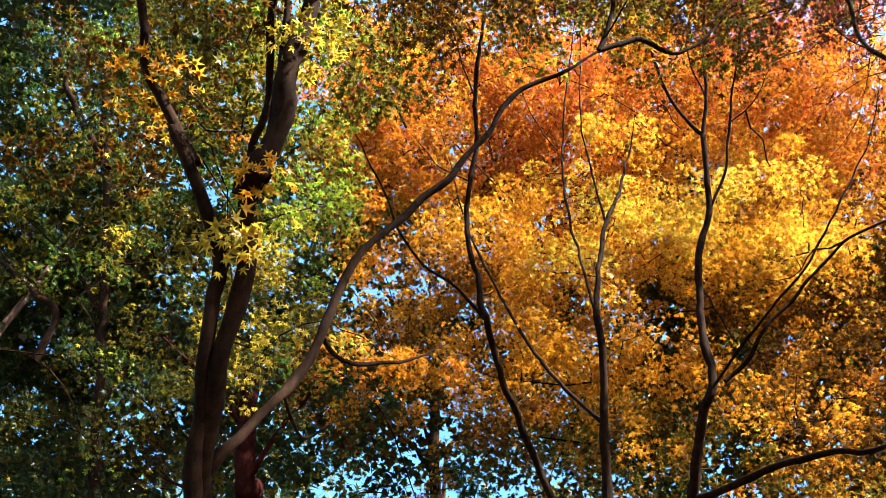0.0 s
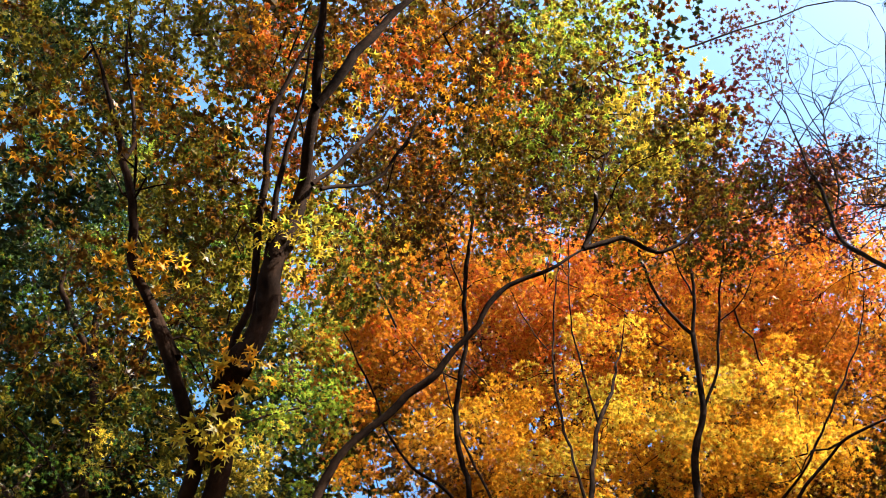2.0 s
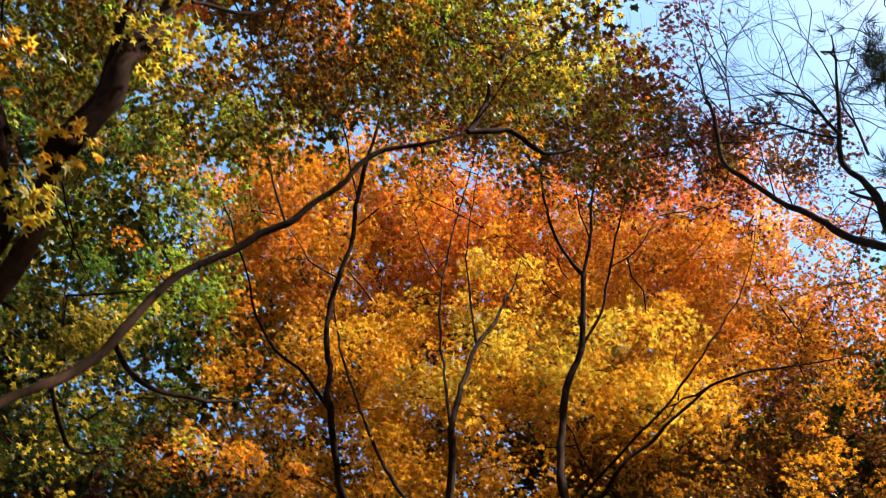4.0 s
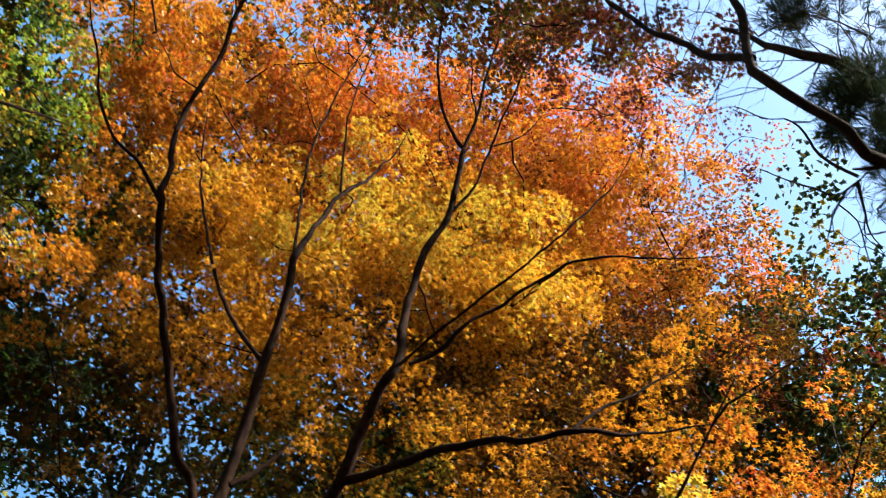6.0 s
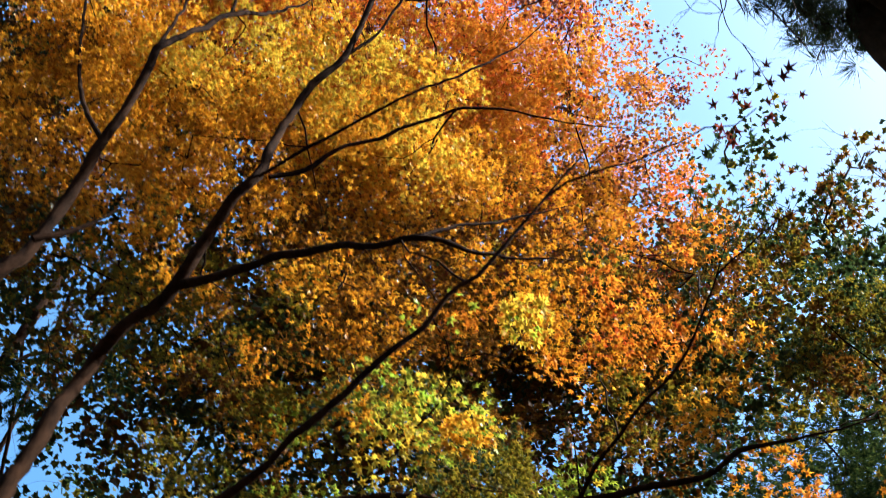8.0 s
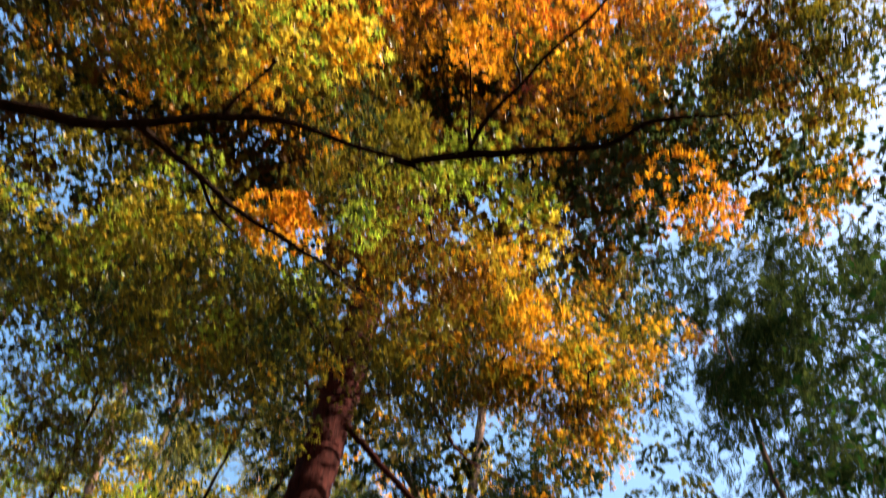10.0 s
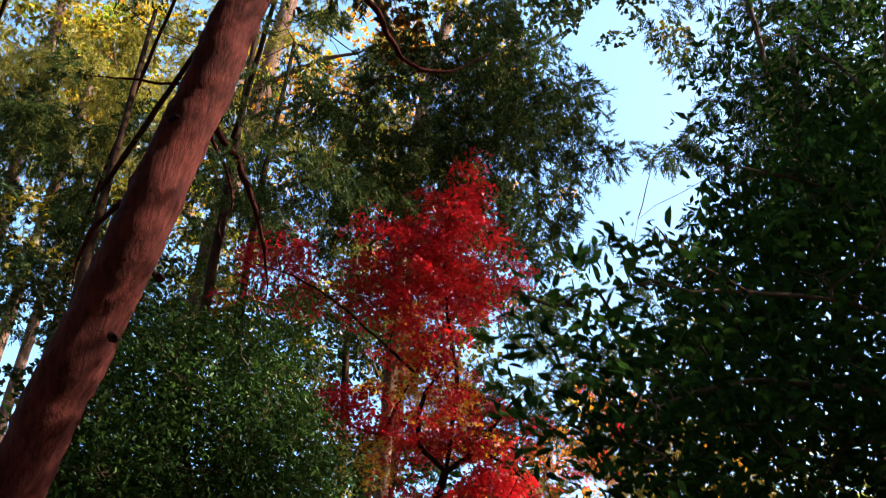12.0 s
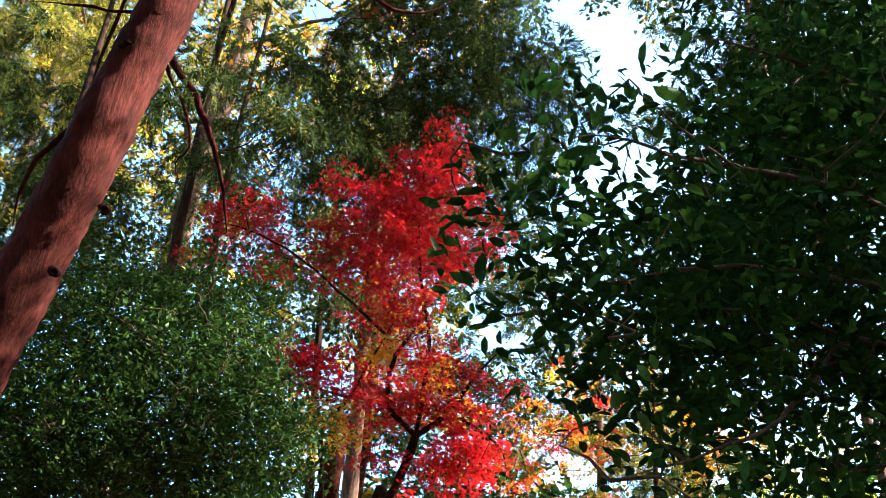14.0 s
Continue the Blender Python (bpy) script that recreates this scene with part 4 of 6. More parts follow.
pine = tree("pine_tree", "dark pine with bare crooked limbs and needle tufts", "tree", "", PINE_BARK)
limb(pine, "limb", [(3.60, 2.80, 5.02), (3.20, 2.71, 4.92), (2.98, 2.65, 4.85), (2.76, 2.55, 4.80), (2.52, 2.44, 4.87), (2.46, 2.38, 4.99), (2.46, 2.34, 5.08), (2.47, 2.27, 5.19), (2.45, 2.22, 5.31), (2.41, 2.15, 5.48), (2.44, 2.06, 5.59), (2.48, 1.90, 5.78), (2.51, 1.70, 6.00)], 0.027, 0.008)
limb(pine, "limb", [(2.46, 2.38, 4.99), (2.42, 2.42, 5.30), (2.36, 2.42, 5.60), (2.29, 2.40, 5.87), (2.19, 2.34, 6.22), (2.16, 2.30, 6.33), (2.16, 2.22, 6.45), (2.17, 2.13, 6.59), (2.16, 1.98, 6.81), (2.15, 1.76, 7.09)], 0.017, 0.007)
limb(pine, "limb", [(2.46, 2.08, 5.57), (2.35, 2.08, 5.74), (2.27, 2.07, 5.87), (2.09, 2.10, 6.10)], 0.006, 0.003)
limb(pine, "limb", [(2.42, 2.06, 5.54), (2.39, 2.00, 5.69), (2.36, 1.95, 5.81), (2.30, 1.95, 5.96), (2.26, 1.93, 6.07)], 0.007, 0.004)
limb(pine, "limb", [(2.17, 2.21, 6.34), (2.24, 2.12, 6.50), (2.26, 1.99, 6.69), (2.32, 1.81, 6.95)], 0.005, 0.003)
limb(pine, "limb", [(2.50, 2.12, 5.45), (2.52, 2.04, 5.65), (2.53, 1.99, 5.79), (2.53, 1.91, 5.99)], 0.006, 0.004)
limb(pine, "limb", [(3.52, 2.49, 5.49), (3.15, 2.44, 5.33), (2.95, 2.40, 5.25), (2.88, 2.36, 5.27), (2.72, 2.36, 5.39), (2.56, 2.34, 5.73)], 0.029, 0.014)
limb(pine, "limb", [(3.28, 2.59, 5.06), (3.13, 2.61, 4.96), (2.97, 2.64, 4.86), (2.81, 2.66, 4.76)], 0.014, 0.010)
limb(pine, "twig", [(2.83, 2.68, 4.75), (2.74, 2.65, 4.87), (2.71, 2.59, 5.11), (2.66, 2.62, 5.31)], 0.006, 0.002)
limb(pine, "twig", [(2.84, 2.69, 4.75), (2.85, 2.79, 4.92), (2.84, 2.82, 5.13), (2.77, 2.84, 5.44)], 0.005, 0.002)
limb(pine, "twig", [(2.80, 2.73, 4.74), (2.81, 2.84, 4.80), (2.85, 2.94, 4.87)], 0.005, 0.002)
limb(pine, "twig", [(2.83, 2.70, 4.74), (2.91, 2.79, 4.81), (3.00, 2.89, 4.88), (3.10, 2.96, 4.95)], 0.006, 0.002)
limb(pine, "twig", [(2.99, 2.90, 4.88), (3.20, 2.92, 5.06), (3.46, 3.01, 5.22)], 0.004, 0.002)
limb(pine, "trunk", [(4.10, 3.83, -0.10), (3.71, 2.94, 4.80), (3.62, 2.72, 5.19), (3.74, 2.56, 5.76), (3.94, 2.38, 6.44), (4.24, 2.04, 7.37), (4.62, 1.60, 8.90), (4.90, 1.25, 10.60)], 0.135, 0.060)
pine_tufts(pine, (2.91, 2.51, 5.11), (0.12, 0.15, 0.19), 48)
pine_tufts(pine, (3.10, 2.42, 5.34), (0.13, 0.14, 0.19), 48)
pine_tufts(pine, (3.31, 2.58, 5.37), (0.13, 0.27, 0.30), 132)
pine_tufts(pine, (3.28, 2.83, 5.08), (0.07, 0.09, 0.14), 30)
pine_tufts(pine, (2.90, 2.45, 5.24), (0.06, 0.09, 0.14), 17)
pine_tufts(pine, (2.87, 1.86, 6.30), (0.13, 0.16, 0.20), 35)
pine_tufts(pine, (3.48, 2.65, 5.52), (0.20, 0.25, 0.29), 132)
pine_tufts(pine, (3.54, 2.92, 5.32), (0.11, 0.14, 0.19), 48)
pine_tufts(pine, (2.89, 2.21, 5.83), (0.12, 0.15, 0.20), 44)
# Unseen upper boughs, added to shade the maple trunks and limbs.
limb(pine, "limb", [(4.32, 1.95, 7.70), (4.20, 1.50, 8.20), (4.05, 1.05, 8.50)], 0.040, 0.015)
limb(pine, "limb", [(4.45, 1.80, 8.20), (4.85, 2.10, 8.70), (5.25, 2.35, 8.95)], 0.040, 0.015)
limb(pine, "limb", [(4.66, 1.55, 9.00), (4.55, 0.95, 9.60), (4.50, 0.35, 9.85)], 0.035, 0.012)
pine_tufts(pine, (4.15, 1.35, 8.55), (0.75, 0.60, 0.34), 210)
pine_tufts(pine, (5.00, 2.05, 9.00), (0.70, 0.60, 0.34), 190)
pine_tufts(pine, (4.60, 0.60, 9.85), (0.80, 0.65, 0.40), 230)
bare_twigs(pine, 70, 0.80, 5.2)
bare_twigs(pine, 6, 0.50, 0.0)
finish(pine)

leaning_cedar = tree("cedar_tree", "leaning cedar with thick red-brown trunk", "tree", "cedar trees", CEDAR_BARK)
limb(leaning_cedar, "trunk", [(3.15, 11.87, -0.10), (3.30, 11.34, 2.71), (3.50, 10.62, 3.96), (3.59, 10.29, 4.57), (3.68, 10.12, 5.05), (3.76, 9.87, 5.55), (3.86, 9.74, 6.33), (3.97, 9.58, 7.13), (4.13, 9.39, 8.78), (4.33, 9.18, 11.79), (4.44, 8.70, 17.23), (4.34, 7.87, 24.25)], 0.207, 0.138)
limb(leaning_cedar, "limb", [(4.07, 10.02, 6.87), (4.34, 10.08, 6.63), (4.54, 10.19, 6.36), (4.75, 10.35, 6.03), (4.85, 10.47, 5.83)], 0.033, 0.012)
limb(leaning_cedar, "limb", [(3.60, 9.90, 5.79), (3.47, 10.12, 5.61), (3.45, 10.28, 5.43), (3.48, 10.38, 5.28)], 0.020, 0.009)
limb(leaning_cedar, "limb", [(4.07, 10.06, 6.82), (4.34, 10.25, 6.59), (4.43, 10.36, 6.39), (4.38, 10.48, 6.29), (4.47, 10.54, 6.15)], 0.017, 0.008)
limb(leaning_cedar, "limb", [(4.06, 9.65, 7.12), (3.80, 9.80, 6.93), (3.41, 9.90, 6.88), (3.11, 10.04, 6.89)], 0.019, 0.006)
limb(leaning_cedar, "limb", [(4.14, 8.92, 8.29), (4.63, 9.13, 8.17), (4.98, 9.30, 8.13), (5.47, 9.59, 7.93), (5.89, 9.62, 8.00), (6.25, 9.46, 8.28)], 0.033, 0.013)
limb(leaning_cedar, "limb", [(4.15, 8.85, 8.65), (4.40, 8.87, 8.80), (4.81, 8.83, 8.94), (5.42, 9.23, 8.87), (6.00, 9.29, 8.85)], 0.024, 0.011)
limb(leaning_cedar, "limb", [(4.13, 8.88, 8.63), (3.77, 9.23, 9.04), (3.35, 9.52, 9.53), (3.10, 10.01, 9.61)], 0.022, 0.011)
needles(leaning_cedar, (5.47, 12.56, 11.20), (1.12, 1.24, 1.23), 547, "cedar")
needles(leaning_cedar, (5.54, 10.96, 11.24), (1.03, 1.04, 1.02), 319, "cedar")
needles(leaning_cedar, (5.26, 14.01, 9.93), (1.05, 1.27, 1.26), 499, "cedar")
needles(leaning_cedar, (7.16, 11.31, 10.90), (1.08, 1.32, 1.33), 788, "cedar")
needles(leaning_cedar, (6.23, 12.29, 10.39), (0.93, 1.08, 1.07), 244, "cedar")
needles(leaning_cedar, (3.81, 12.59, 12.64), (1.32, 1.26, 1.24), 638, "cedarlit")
needles(leaning_cedar, (5.41, 10.91, 8.14), (0.66, 0.69, 0.59), 133, "cedar")
needles(leaning_cedar, (4.44, 10.07, 6.91), (0.30, 0.36, 0.31), 69, "cedar")
needles(leaning_cedar, (5.38, 10.34, 7.00), (0.64, 0.44, 0.37), 128, "cedar")
needles(leaning_cedar, (5.93, 10.79, 10.89), (0.90, 0.86, 0.91), 317, "cedar")
needles(leaning_cedar, (7.29, 11.29, 10.69), (1.08, 0.96, 0.97), 564, "cedar")
needles(leaning_cedar, (8.29, 12.23, 10.30), (0.97, 0.98, 0.99), 528, "cedar")
needles(leaning_cedar, (6.19, 13.83, 10.54), (1.16, 0.91, 0.95), 422, "cedar")
needles(leaning_cedar, (3.86, 12.20, 11.89), (0.82, 0.82, 0.89), 183, "cedar")
knot(leaning_cedar, (3.76, 9.78, 5.49), (-0.03, -0.79, -0.61), 0.057)
knot(leaning_cedar, (3.80, 9.59, 6.36), (-0.04, -0.72, -0.70), 0.049)
knot(leaning_cedar, (3.78, 9.93, 4.77), (-0.04, -0.85, -0.52), 0.031)
knot(leaning_cedar, (3.94, 9.78, 5.20), (-0.06, -0.81, -0.58), 0.032)
finish(leaning_cedar)

cedar_a = tree("cedar_tree", "tall straight cedar with drooping needle sprays", "tree", "cedar trees", LIT_CEDAR_BARK)
limb(cedar_a, "trunk", [(6.10, 22.82, -0.10), (6.11, 21.13, 9.57), (6.11, 20.11, 11.66), (6.00, 19.13, 12.93), (6.11, 18.44, 14.71), (6.14, 17.95, 16.30), (6.22, 17.59, 18.05), (6.30, 17.12, 21.97), (6.42, 16.28, 28.92)], 0.301, 0.088, 0.25)
limb(cedar_a, "limb", [(5.99, 18.92, 13.18), (5.49, 18.50, 14.01), (5.91, 17.59, 14.16), (6.59, 16.53, 14.00), (7.06, 16.17, 14.13), (7.79, 15.86, 14.04)], 0.057, 0.024)
limb(cedar_a, "limb", [(6.09, 17.82, 15.35), (6.64, 16.46, 14.99), (7.19, 15.64, 14.80), (7.63, 15.20, 15.06)], 0.055, 0.025)
needles(cedar_a, (4.68, 18.04, 10.90), (1.65, 1.78, 1.58), 1506, "cedar")
needles(cedar_a, (6.41, 16.81, 11.33), (1.20, 1.74, 1.48), 931, "cedar")
needles(cedar_a, (6.92, 16.58, 12.99), (1.37, 1.92, 1.85), 1700, "cedar")
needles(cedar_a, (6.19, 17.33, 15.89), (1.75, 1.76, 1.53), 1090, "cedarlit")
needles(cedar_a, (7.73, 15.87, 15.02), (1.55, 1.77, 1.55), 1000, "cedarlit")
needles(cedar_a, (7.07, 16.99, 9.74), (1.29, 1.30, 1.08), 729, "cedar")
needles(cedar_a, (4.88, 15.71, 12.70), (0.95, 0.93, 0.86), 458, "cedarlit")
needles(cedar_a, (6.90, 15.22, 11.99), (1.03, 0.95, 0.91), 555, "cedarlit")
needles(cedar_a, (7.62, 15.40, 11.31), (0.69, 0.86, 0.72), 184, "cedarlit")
finish(cedar_a)

cedar_b = tree("cedar_tree", "tall straight cedar with drooping needle sprays", "tree", "cedar trees", LIT_CEDAR_BARK)
limb(cedar_b, "trunk", [(9.11, 18.01, -0.10), (8.30, 15.85, 9.67), (8.00, 15.07, 10.79), (7.91, 14.67, 12.17), (7.99, 14.42, 13.26), (8.08, 14.07, 14.47), (8.23, 13.93, 16.22), (8.41, 13.57, 19.07), (8.84, 12.70, 26.00)], 0.129, 0.055, 0.25)
limb(cedar_b, "limb", [(6.55, 13.46, 13.61), (7.16, 13.69, 12.96), (7.76, 13.64, 12.65), (8.15, 13.37, 12.75), (8.46, 13.06, 12.94)], 0.065, 0.034)
limb(cedar_b, "limb", [(7.03, 13.67, 13.06), (7.38, 13.89, 12.59), (7.67, 14.09, 12.18)], 0.052, 0.026)
needles(cedar_b, (7.15, 13.90, 10.63), (1.21, 1.21, 1.19), 1211, "cedar")
needles(cedar_b, (8.44, 12.31, 10.82), (0.85, 1.26, 1.25), 1059, "cedar")
needles(cedar_b, (7.15, 15.28, 9.37), (1.37, 1.32, 1.14), 754, "cedar")
needles(cedar_b, (8.46, 13.39, 10.85), (1.29, 1.76, 1.73), 3392, "cedar")
needles(cedar_b, (8.68, 13.09, 12.77), (1.29, 1.59, 1.40), 1807, "cedar")
needles(cedar_b, (7.38, 14.17, 11.41), (1.08, 1.51, 1.43), 1020, "cedar")
needles(cedar_b, (8.56, 14.76, 13.19), (0.92, 0.92, 0.84), 421, "cedarlit")
finish(cedar_b)

cedar_c = tree("cedar_tree", "tall straight cedar with drooping needle sprays", "tree", "cedar trees", LIT_CEDAR_BARK)
limb(cedar_c, "trunk", [(2.88, 24.20, -0.10), (2.45, 22.19, 12.30), (2.26, 21.24, 14.40), (2.17, 20.55, 16.13), (2.04, 20.13, 17.89), (1.84, 19.91, 20.45), (1.30, 19.33, 27.40)], 0.188, 0.057, 0.25)
needles(cedar_c, (2.20, 19.27, 13.58), (1.76, 1.63, 1.63), 2118, "cedar")
needles(cedar_c, (2.11, 18.94, 14.75), (1.65, 1.82, 1.66), 2242, "cedarlit")
needles(cedar_c, (2.63, 21.23, 15.02), (1.72, 2.20, 2.35), 2492, "cedarlit")
finish(cedar_c)

cedar_d = tree("cedar_tree", "tall straight cedar with drooping needle sprays", "tree", "cedar trees", LIT_CEDAR_BARK)
limb(cedar_d, "trunk", [(3.03, 25.39, -0.10), (3.06, 23.10, 12.51), (3.08, 21.97, 14.70), (3.10, 21.25, 16.39), (3.12, 20.86, 18.54), (3.18, 20.84, 21.88), (3.30, 20.82, 28.88)], 0.172, 0.055, 0.25)
needles(cedar_d, (3.43, 18.69, 10.68), (1.65, 1.54, 1.53), 2278, "cedar")
needles(cedar_d, (4.45, 18.03, 16.09), (1.75, 1.79, 1.59), 2142, "cedarlit")
needles(cedar_d, (3.66, 20.54, 16.90), (1.45, 1.98, 1.96), 1744, "cedarlit")
needles(cedar_d, (3.22, 21.78, 12.33), (1.31, 1.79, 1.59), 1070, "cedar")
needles(cedar_d, (3.29, 17.76, 12.93), (1.10, 1.04, 1.07), 885, "cedarlit")
needles(cedar_d, (3.77, 17.71, 14.38), (0.98, 0.93, 0.86), 475, "cedarlit")
finish(cedar_d)

cedar_e = tree("cedar_tree", "tall straight cedar with drooping needle sprays", "tree", "cedar trees", LIT_CEDAR_BARK)
limb(cedar_e, "trunk", [(3.64, 27.49, -0.10), (3.57, 24.76, 15.24), (3.55, 23.67, 17.40), (3.54, 22.97, 19.09), (3.53, 22.71, 21.10), (3.47, 21.78, 28.04)], 0.182, 0.057, 0.25)
needles(cedar_e, (3.20, 14.52, 14.72), (1.38, 1.35, 1.34), 1477, "cedar")
needles(cedar_e, (2.35, 21.71, 19.89), (2.62, 2.24, 2.26), 3382, "cedarlit")
needles(cedar_e, (3.15, 17.33, 12.29), (1.29, 1.06, 1.04), 1181, "cedar")
finish(cedar_e)

cedar_f = tree("cedar_tree", "tall straight cedar with drooping needle sprays", "tree", "cedar trees", CEDAR_BARK)
limb(cedar_f, "trunk", [(8.78, 19.13, -0.10), (8.56, 17.59, 6.36), (8.50, 17.19, 6.88), (8.44, 16.89, 7.62), (8.43, 16.88, 7.97)], 0.213, 0.141, 0.25)
needles(cedar_f, (8.14, 15.93, 10.34), (1.38, 1.33, 1.17), 815, "cedar")
finish(cedar_f)

cedar_g = tree("cedar_tree", "tall straight cedar with drooping needle sprays", "tree", "cedar trees", CEDAR_BARK)
limb(cedar_g, "trunk", [(10.17, 20.83, -0.10), (9.68, 19.22, 7.06), (9.55, 18.79, 7.66), (9.49, 18.40, 8.84), (9.42, 18.05, 11.50), (9.38, 17.80, 15.00)], 0.190, 0.132, 0.25)
needles(cedar_g, (10.55, 16.25, 10.10), (1.20, 1.35, 1.20), 1130, "cedar")
needles(cedar_g, (11.27, 16.72, 9.07), (0.74, 1.46, 1.42), 737, "cedar")
needles(cedar_g, (9.50, 13.25, 10.19), (0.48, 1.33, 1.35), 726, "cedar")
needles(cedar_g, (10.75, 18.20, 8.80), (1.40, 1.20, 1.20), 1300, "cedar")
needles(cedar_g, (9.95, 19.60, 10.60), (1.10, 1.00, 1.10), 420, "cedarlit")
finish(cedar_g)

cedar_j = tree("cedar_tree", "tall straight cedar with drooping needle sprays", "tree", "cedar trees", LIT_CEDAR_BARK)
limb(cedar_j, "trunk", [(12.90, 17.20, -0.10), (12.95, 16.80, 5.50), (12.90, 16.50, 8.50), (12.85, 16.20, 10.60)], 0.150, 0.040, 0.25)
needles(cedar_j, (13.00, 15.60, 9.90), (1.30, 1.20, 1.10), 1000, "cedar")
needles(cedar_j, (12.60, 14.20, 11.00), (1.00, 1.00, 1.00), 420, "cedar")
needles(cedar_j, (13.10, 16.40, 8.30), (1.50, 1.20, 0.90), 1100, "cedarlit")
needles(cedar_j, (13.60, 15.00, 8.00), (1.20, 1.20, 0.90), 900, "cedar")
finish(cedar_j)

red_maple = tree("maple_tree", "small maple with crimson red and golden leaves", "tree", "maple trees")
limb(red_maple, "trunk", [(6.98, 14.63, -0.10), (7.37, 13.30, 4.85), (7.47, 12.94, 5.22), (7.51, 12.66, 5.54), (7.51, 12.52, 5.71)], 0.070, 0.044)
limb(red_maple, "limb", [(7.51, 12.52, 5.71), (7.22, 12.50, 5.91), (7.17, 12.49, 6.30), (7.27, 12.44, 6.63), (7.49, 12.42, 7.03)], 0.030, 0.015)
limb(red_maple, "limb", [(7.51, 12.52, 5.71), (7.74, 12.21, 5.93), (7.82, 11.82, 6.18), (7.91, 11.65, 6.33)], 0.033, 0.014)
limb(red_maple, "limb", [(7.51, 12.52, 5.71), (7.52, 12.41, 6.17), (7.57, 12.44, 6.79), (7.42, 12.48, 7.84), (7.37, 12.41, 8.65)], 0.025, 0.013)
limb(red_maple, "limb", [(7.15, 13.76, 4.95), (6.89, 13.36, 5.59), (6.79, 13.13, 5.93), (6.96, 12.87, 6.15), (7.09, 12.69, 6.62), (7.25, 12.55, 7.02)], 0.028, 0.012)
limb(red_maple, "limb", [(6.94, 12.89, 6.13), (6.67, 12.99, 6.19), (6.23, 13.00, 6.29)], 0.017, 0.008)
limb(red_maple, "limb", [(7.11, 12.56, 6.77), (6.44, 12.97, 7.55), (5.94, 13.37, 8.06), (5.41, 13.71, 8.32)], 0.017, 0.010)
limb(red_maple, "limb", [(7.75, 12.23, 5.90), (8.19, 12.10, 5.61), (8.38, 12.21, 5.35)], 0.017, 0.008)
foliage(red_maple, (7.36, 12.47, 8.75), (0.52, 0.75, 0.59), 3937, "crimson", 0.066, apart=200)
foliage(red_maple, (7.14, 12.66, 7.98), (0.69, 0.76, 0.62), 6716, "crimson", 0.066)
foliage(red_maple, (7.59, 12.05, 7.92), (0.41, 0.59, 0.48), 2076, "crimson", 0.066)
foliage(red_maple, (7.26, 12.38, 7.05), (0.55, 0.59, 0.47), 2409, "crimson:4 orange:1", 0.066)
foliage(red_maple, (5.71, 13.58, 8.29), (0.60, 0.50, 0.40), 1980, "crimson", 0.066)
foliage(red_maple, (6.46, 13.13, 8.02), (0.59, 0.50, 0.39), 852, "crimson:3 brown:1", 0.066)
foliage(red_maple, (6.53, 12.84, 6.29), (0.52, 0.42, 0.33), 2024, "crimson", 0.066)
foliage(red_maple, (7.26, 12.50, 6.06), (0.52, 0.52, 0.43), 2774, "crimson:4 orange:1", 0.066)
foliage(red_maple, (7.84, 12.37, 5.50), (0.41, 0.53, 0.45), 2901, "crimson", 0.066)
foliage(red_maple, (7.92, 11.78, 6.17), (0.28, 0.43, 0.36), 732, "crimson:2 darkred:2", 0.066)
foliage(red_maple, (6.75, 13.27, 5.97), (0.39, 0.42, 0.34), 1386, "yellow:3 gold:2", 0.066)
foliage(red_maple, (7.33, 12.86, 6.77), (0.45, 0.43, 0.35), 1401, "gold:3 orange:2", 0.066)
foliage(red_maple, (6.13, 13.85, 6.68), (0.26, 0.34, 0.27), 563, "yellow:2 gold:2", 0.066)
foliage(red_maple, (7.85, 12.69, 6.64), (0.35, 0.44, 0.37), 725, "gold:2 orange:1", 0.066)
bare_twigs(red_maple, 30, 0.60)
finish(red_maple)

camellia = tree("camellia_tree", "dark evergreen with glossy oval leaves beside the path", "tree", "", TWIG_BARK)
limb(camellia, "trunk", [(5.89, 6.49, -0.10), (5.90, 6.37, 1.80), (5.92, 6.26, 2.43), (5.94, 6.15, 2.89), (5.92, 6.02, 3.40), (5.87, 5.85, 3.97), (5.94, 5.72, 4.77)], 0.046, 0.027)
limb(camellia, "limb", [(5.93, 6.06, 3.18), (5.61, 6.11, 3.15), (5.31, 6.16, 3.11), (5.01, 6.15, 2.98), (4.81, 6.14, 2.87), (4.63, 6.16, 2.87)], 0.011, 0.003)
limb(camellia, "limb", [(5.91, 6.10, 2.97), (5.69, 6.18, 3.01), (5.56, 6.25, 2.84), (5.34, 6.23, 2.66), (5.05, 6.24, 2.50), (4.86, 6.26, 2.42)], 0.010, 0.003)
limb(camellia, "limb", [(5.92, 6.02, 3.40), (5.60, 6.03, 3.43), (5.20, 6.04, 3.33), (4.91, 6.00, 3.22), (4.64, 5.95, 3.11), (4.48, 5.98, 3.01)], 0.010, 0.003)
limb(camellia, "limb", [(5.93, 5.95, 3.82), (5.64, 6.01, 3.93), (5.32, 6.06, 3.91), (5.11, 6.08, 3.85)], 0.010, 0.003)
limb(camellia, "limb", [(5.20, 6.04, 3.33), (4.88, 5.95, 3.30), (4.67, 5.88, 3.27)], 0.005, 0.002)
limb(camellia, "limb", [(5.69, 6.18, 3.01), (5.60, 6.29, 3.11), (5.46, 6.49, 3.12), (5.07, 6.37, 2.84)], 0.006, 0.002)
limb(camellia, "limb", [(5.99, 6.23, 2.76), (5.78, 6.27, 2.67), (5.46, 6.24, 2.58)], 0.006, 0.002)
limb(camellia, "limb", [(5.92, 5.85, 4.11), (5.80, 5.89, 4.49), (5.72, 6.05, 4.85)], 0.009, 0.004)
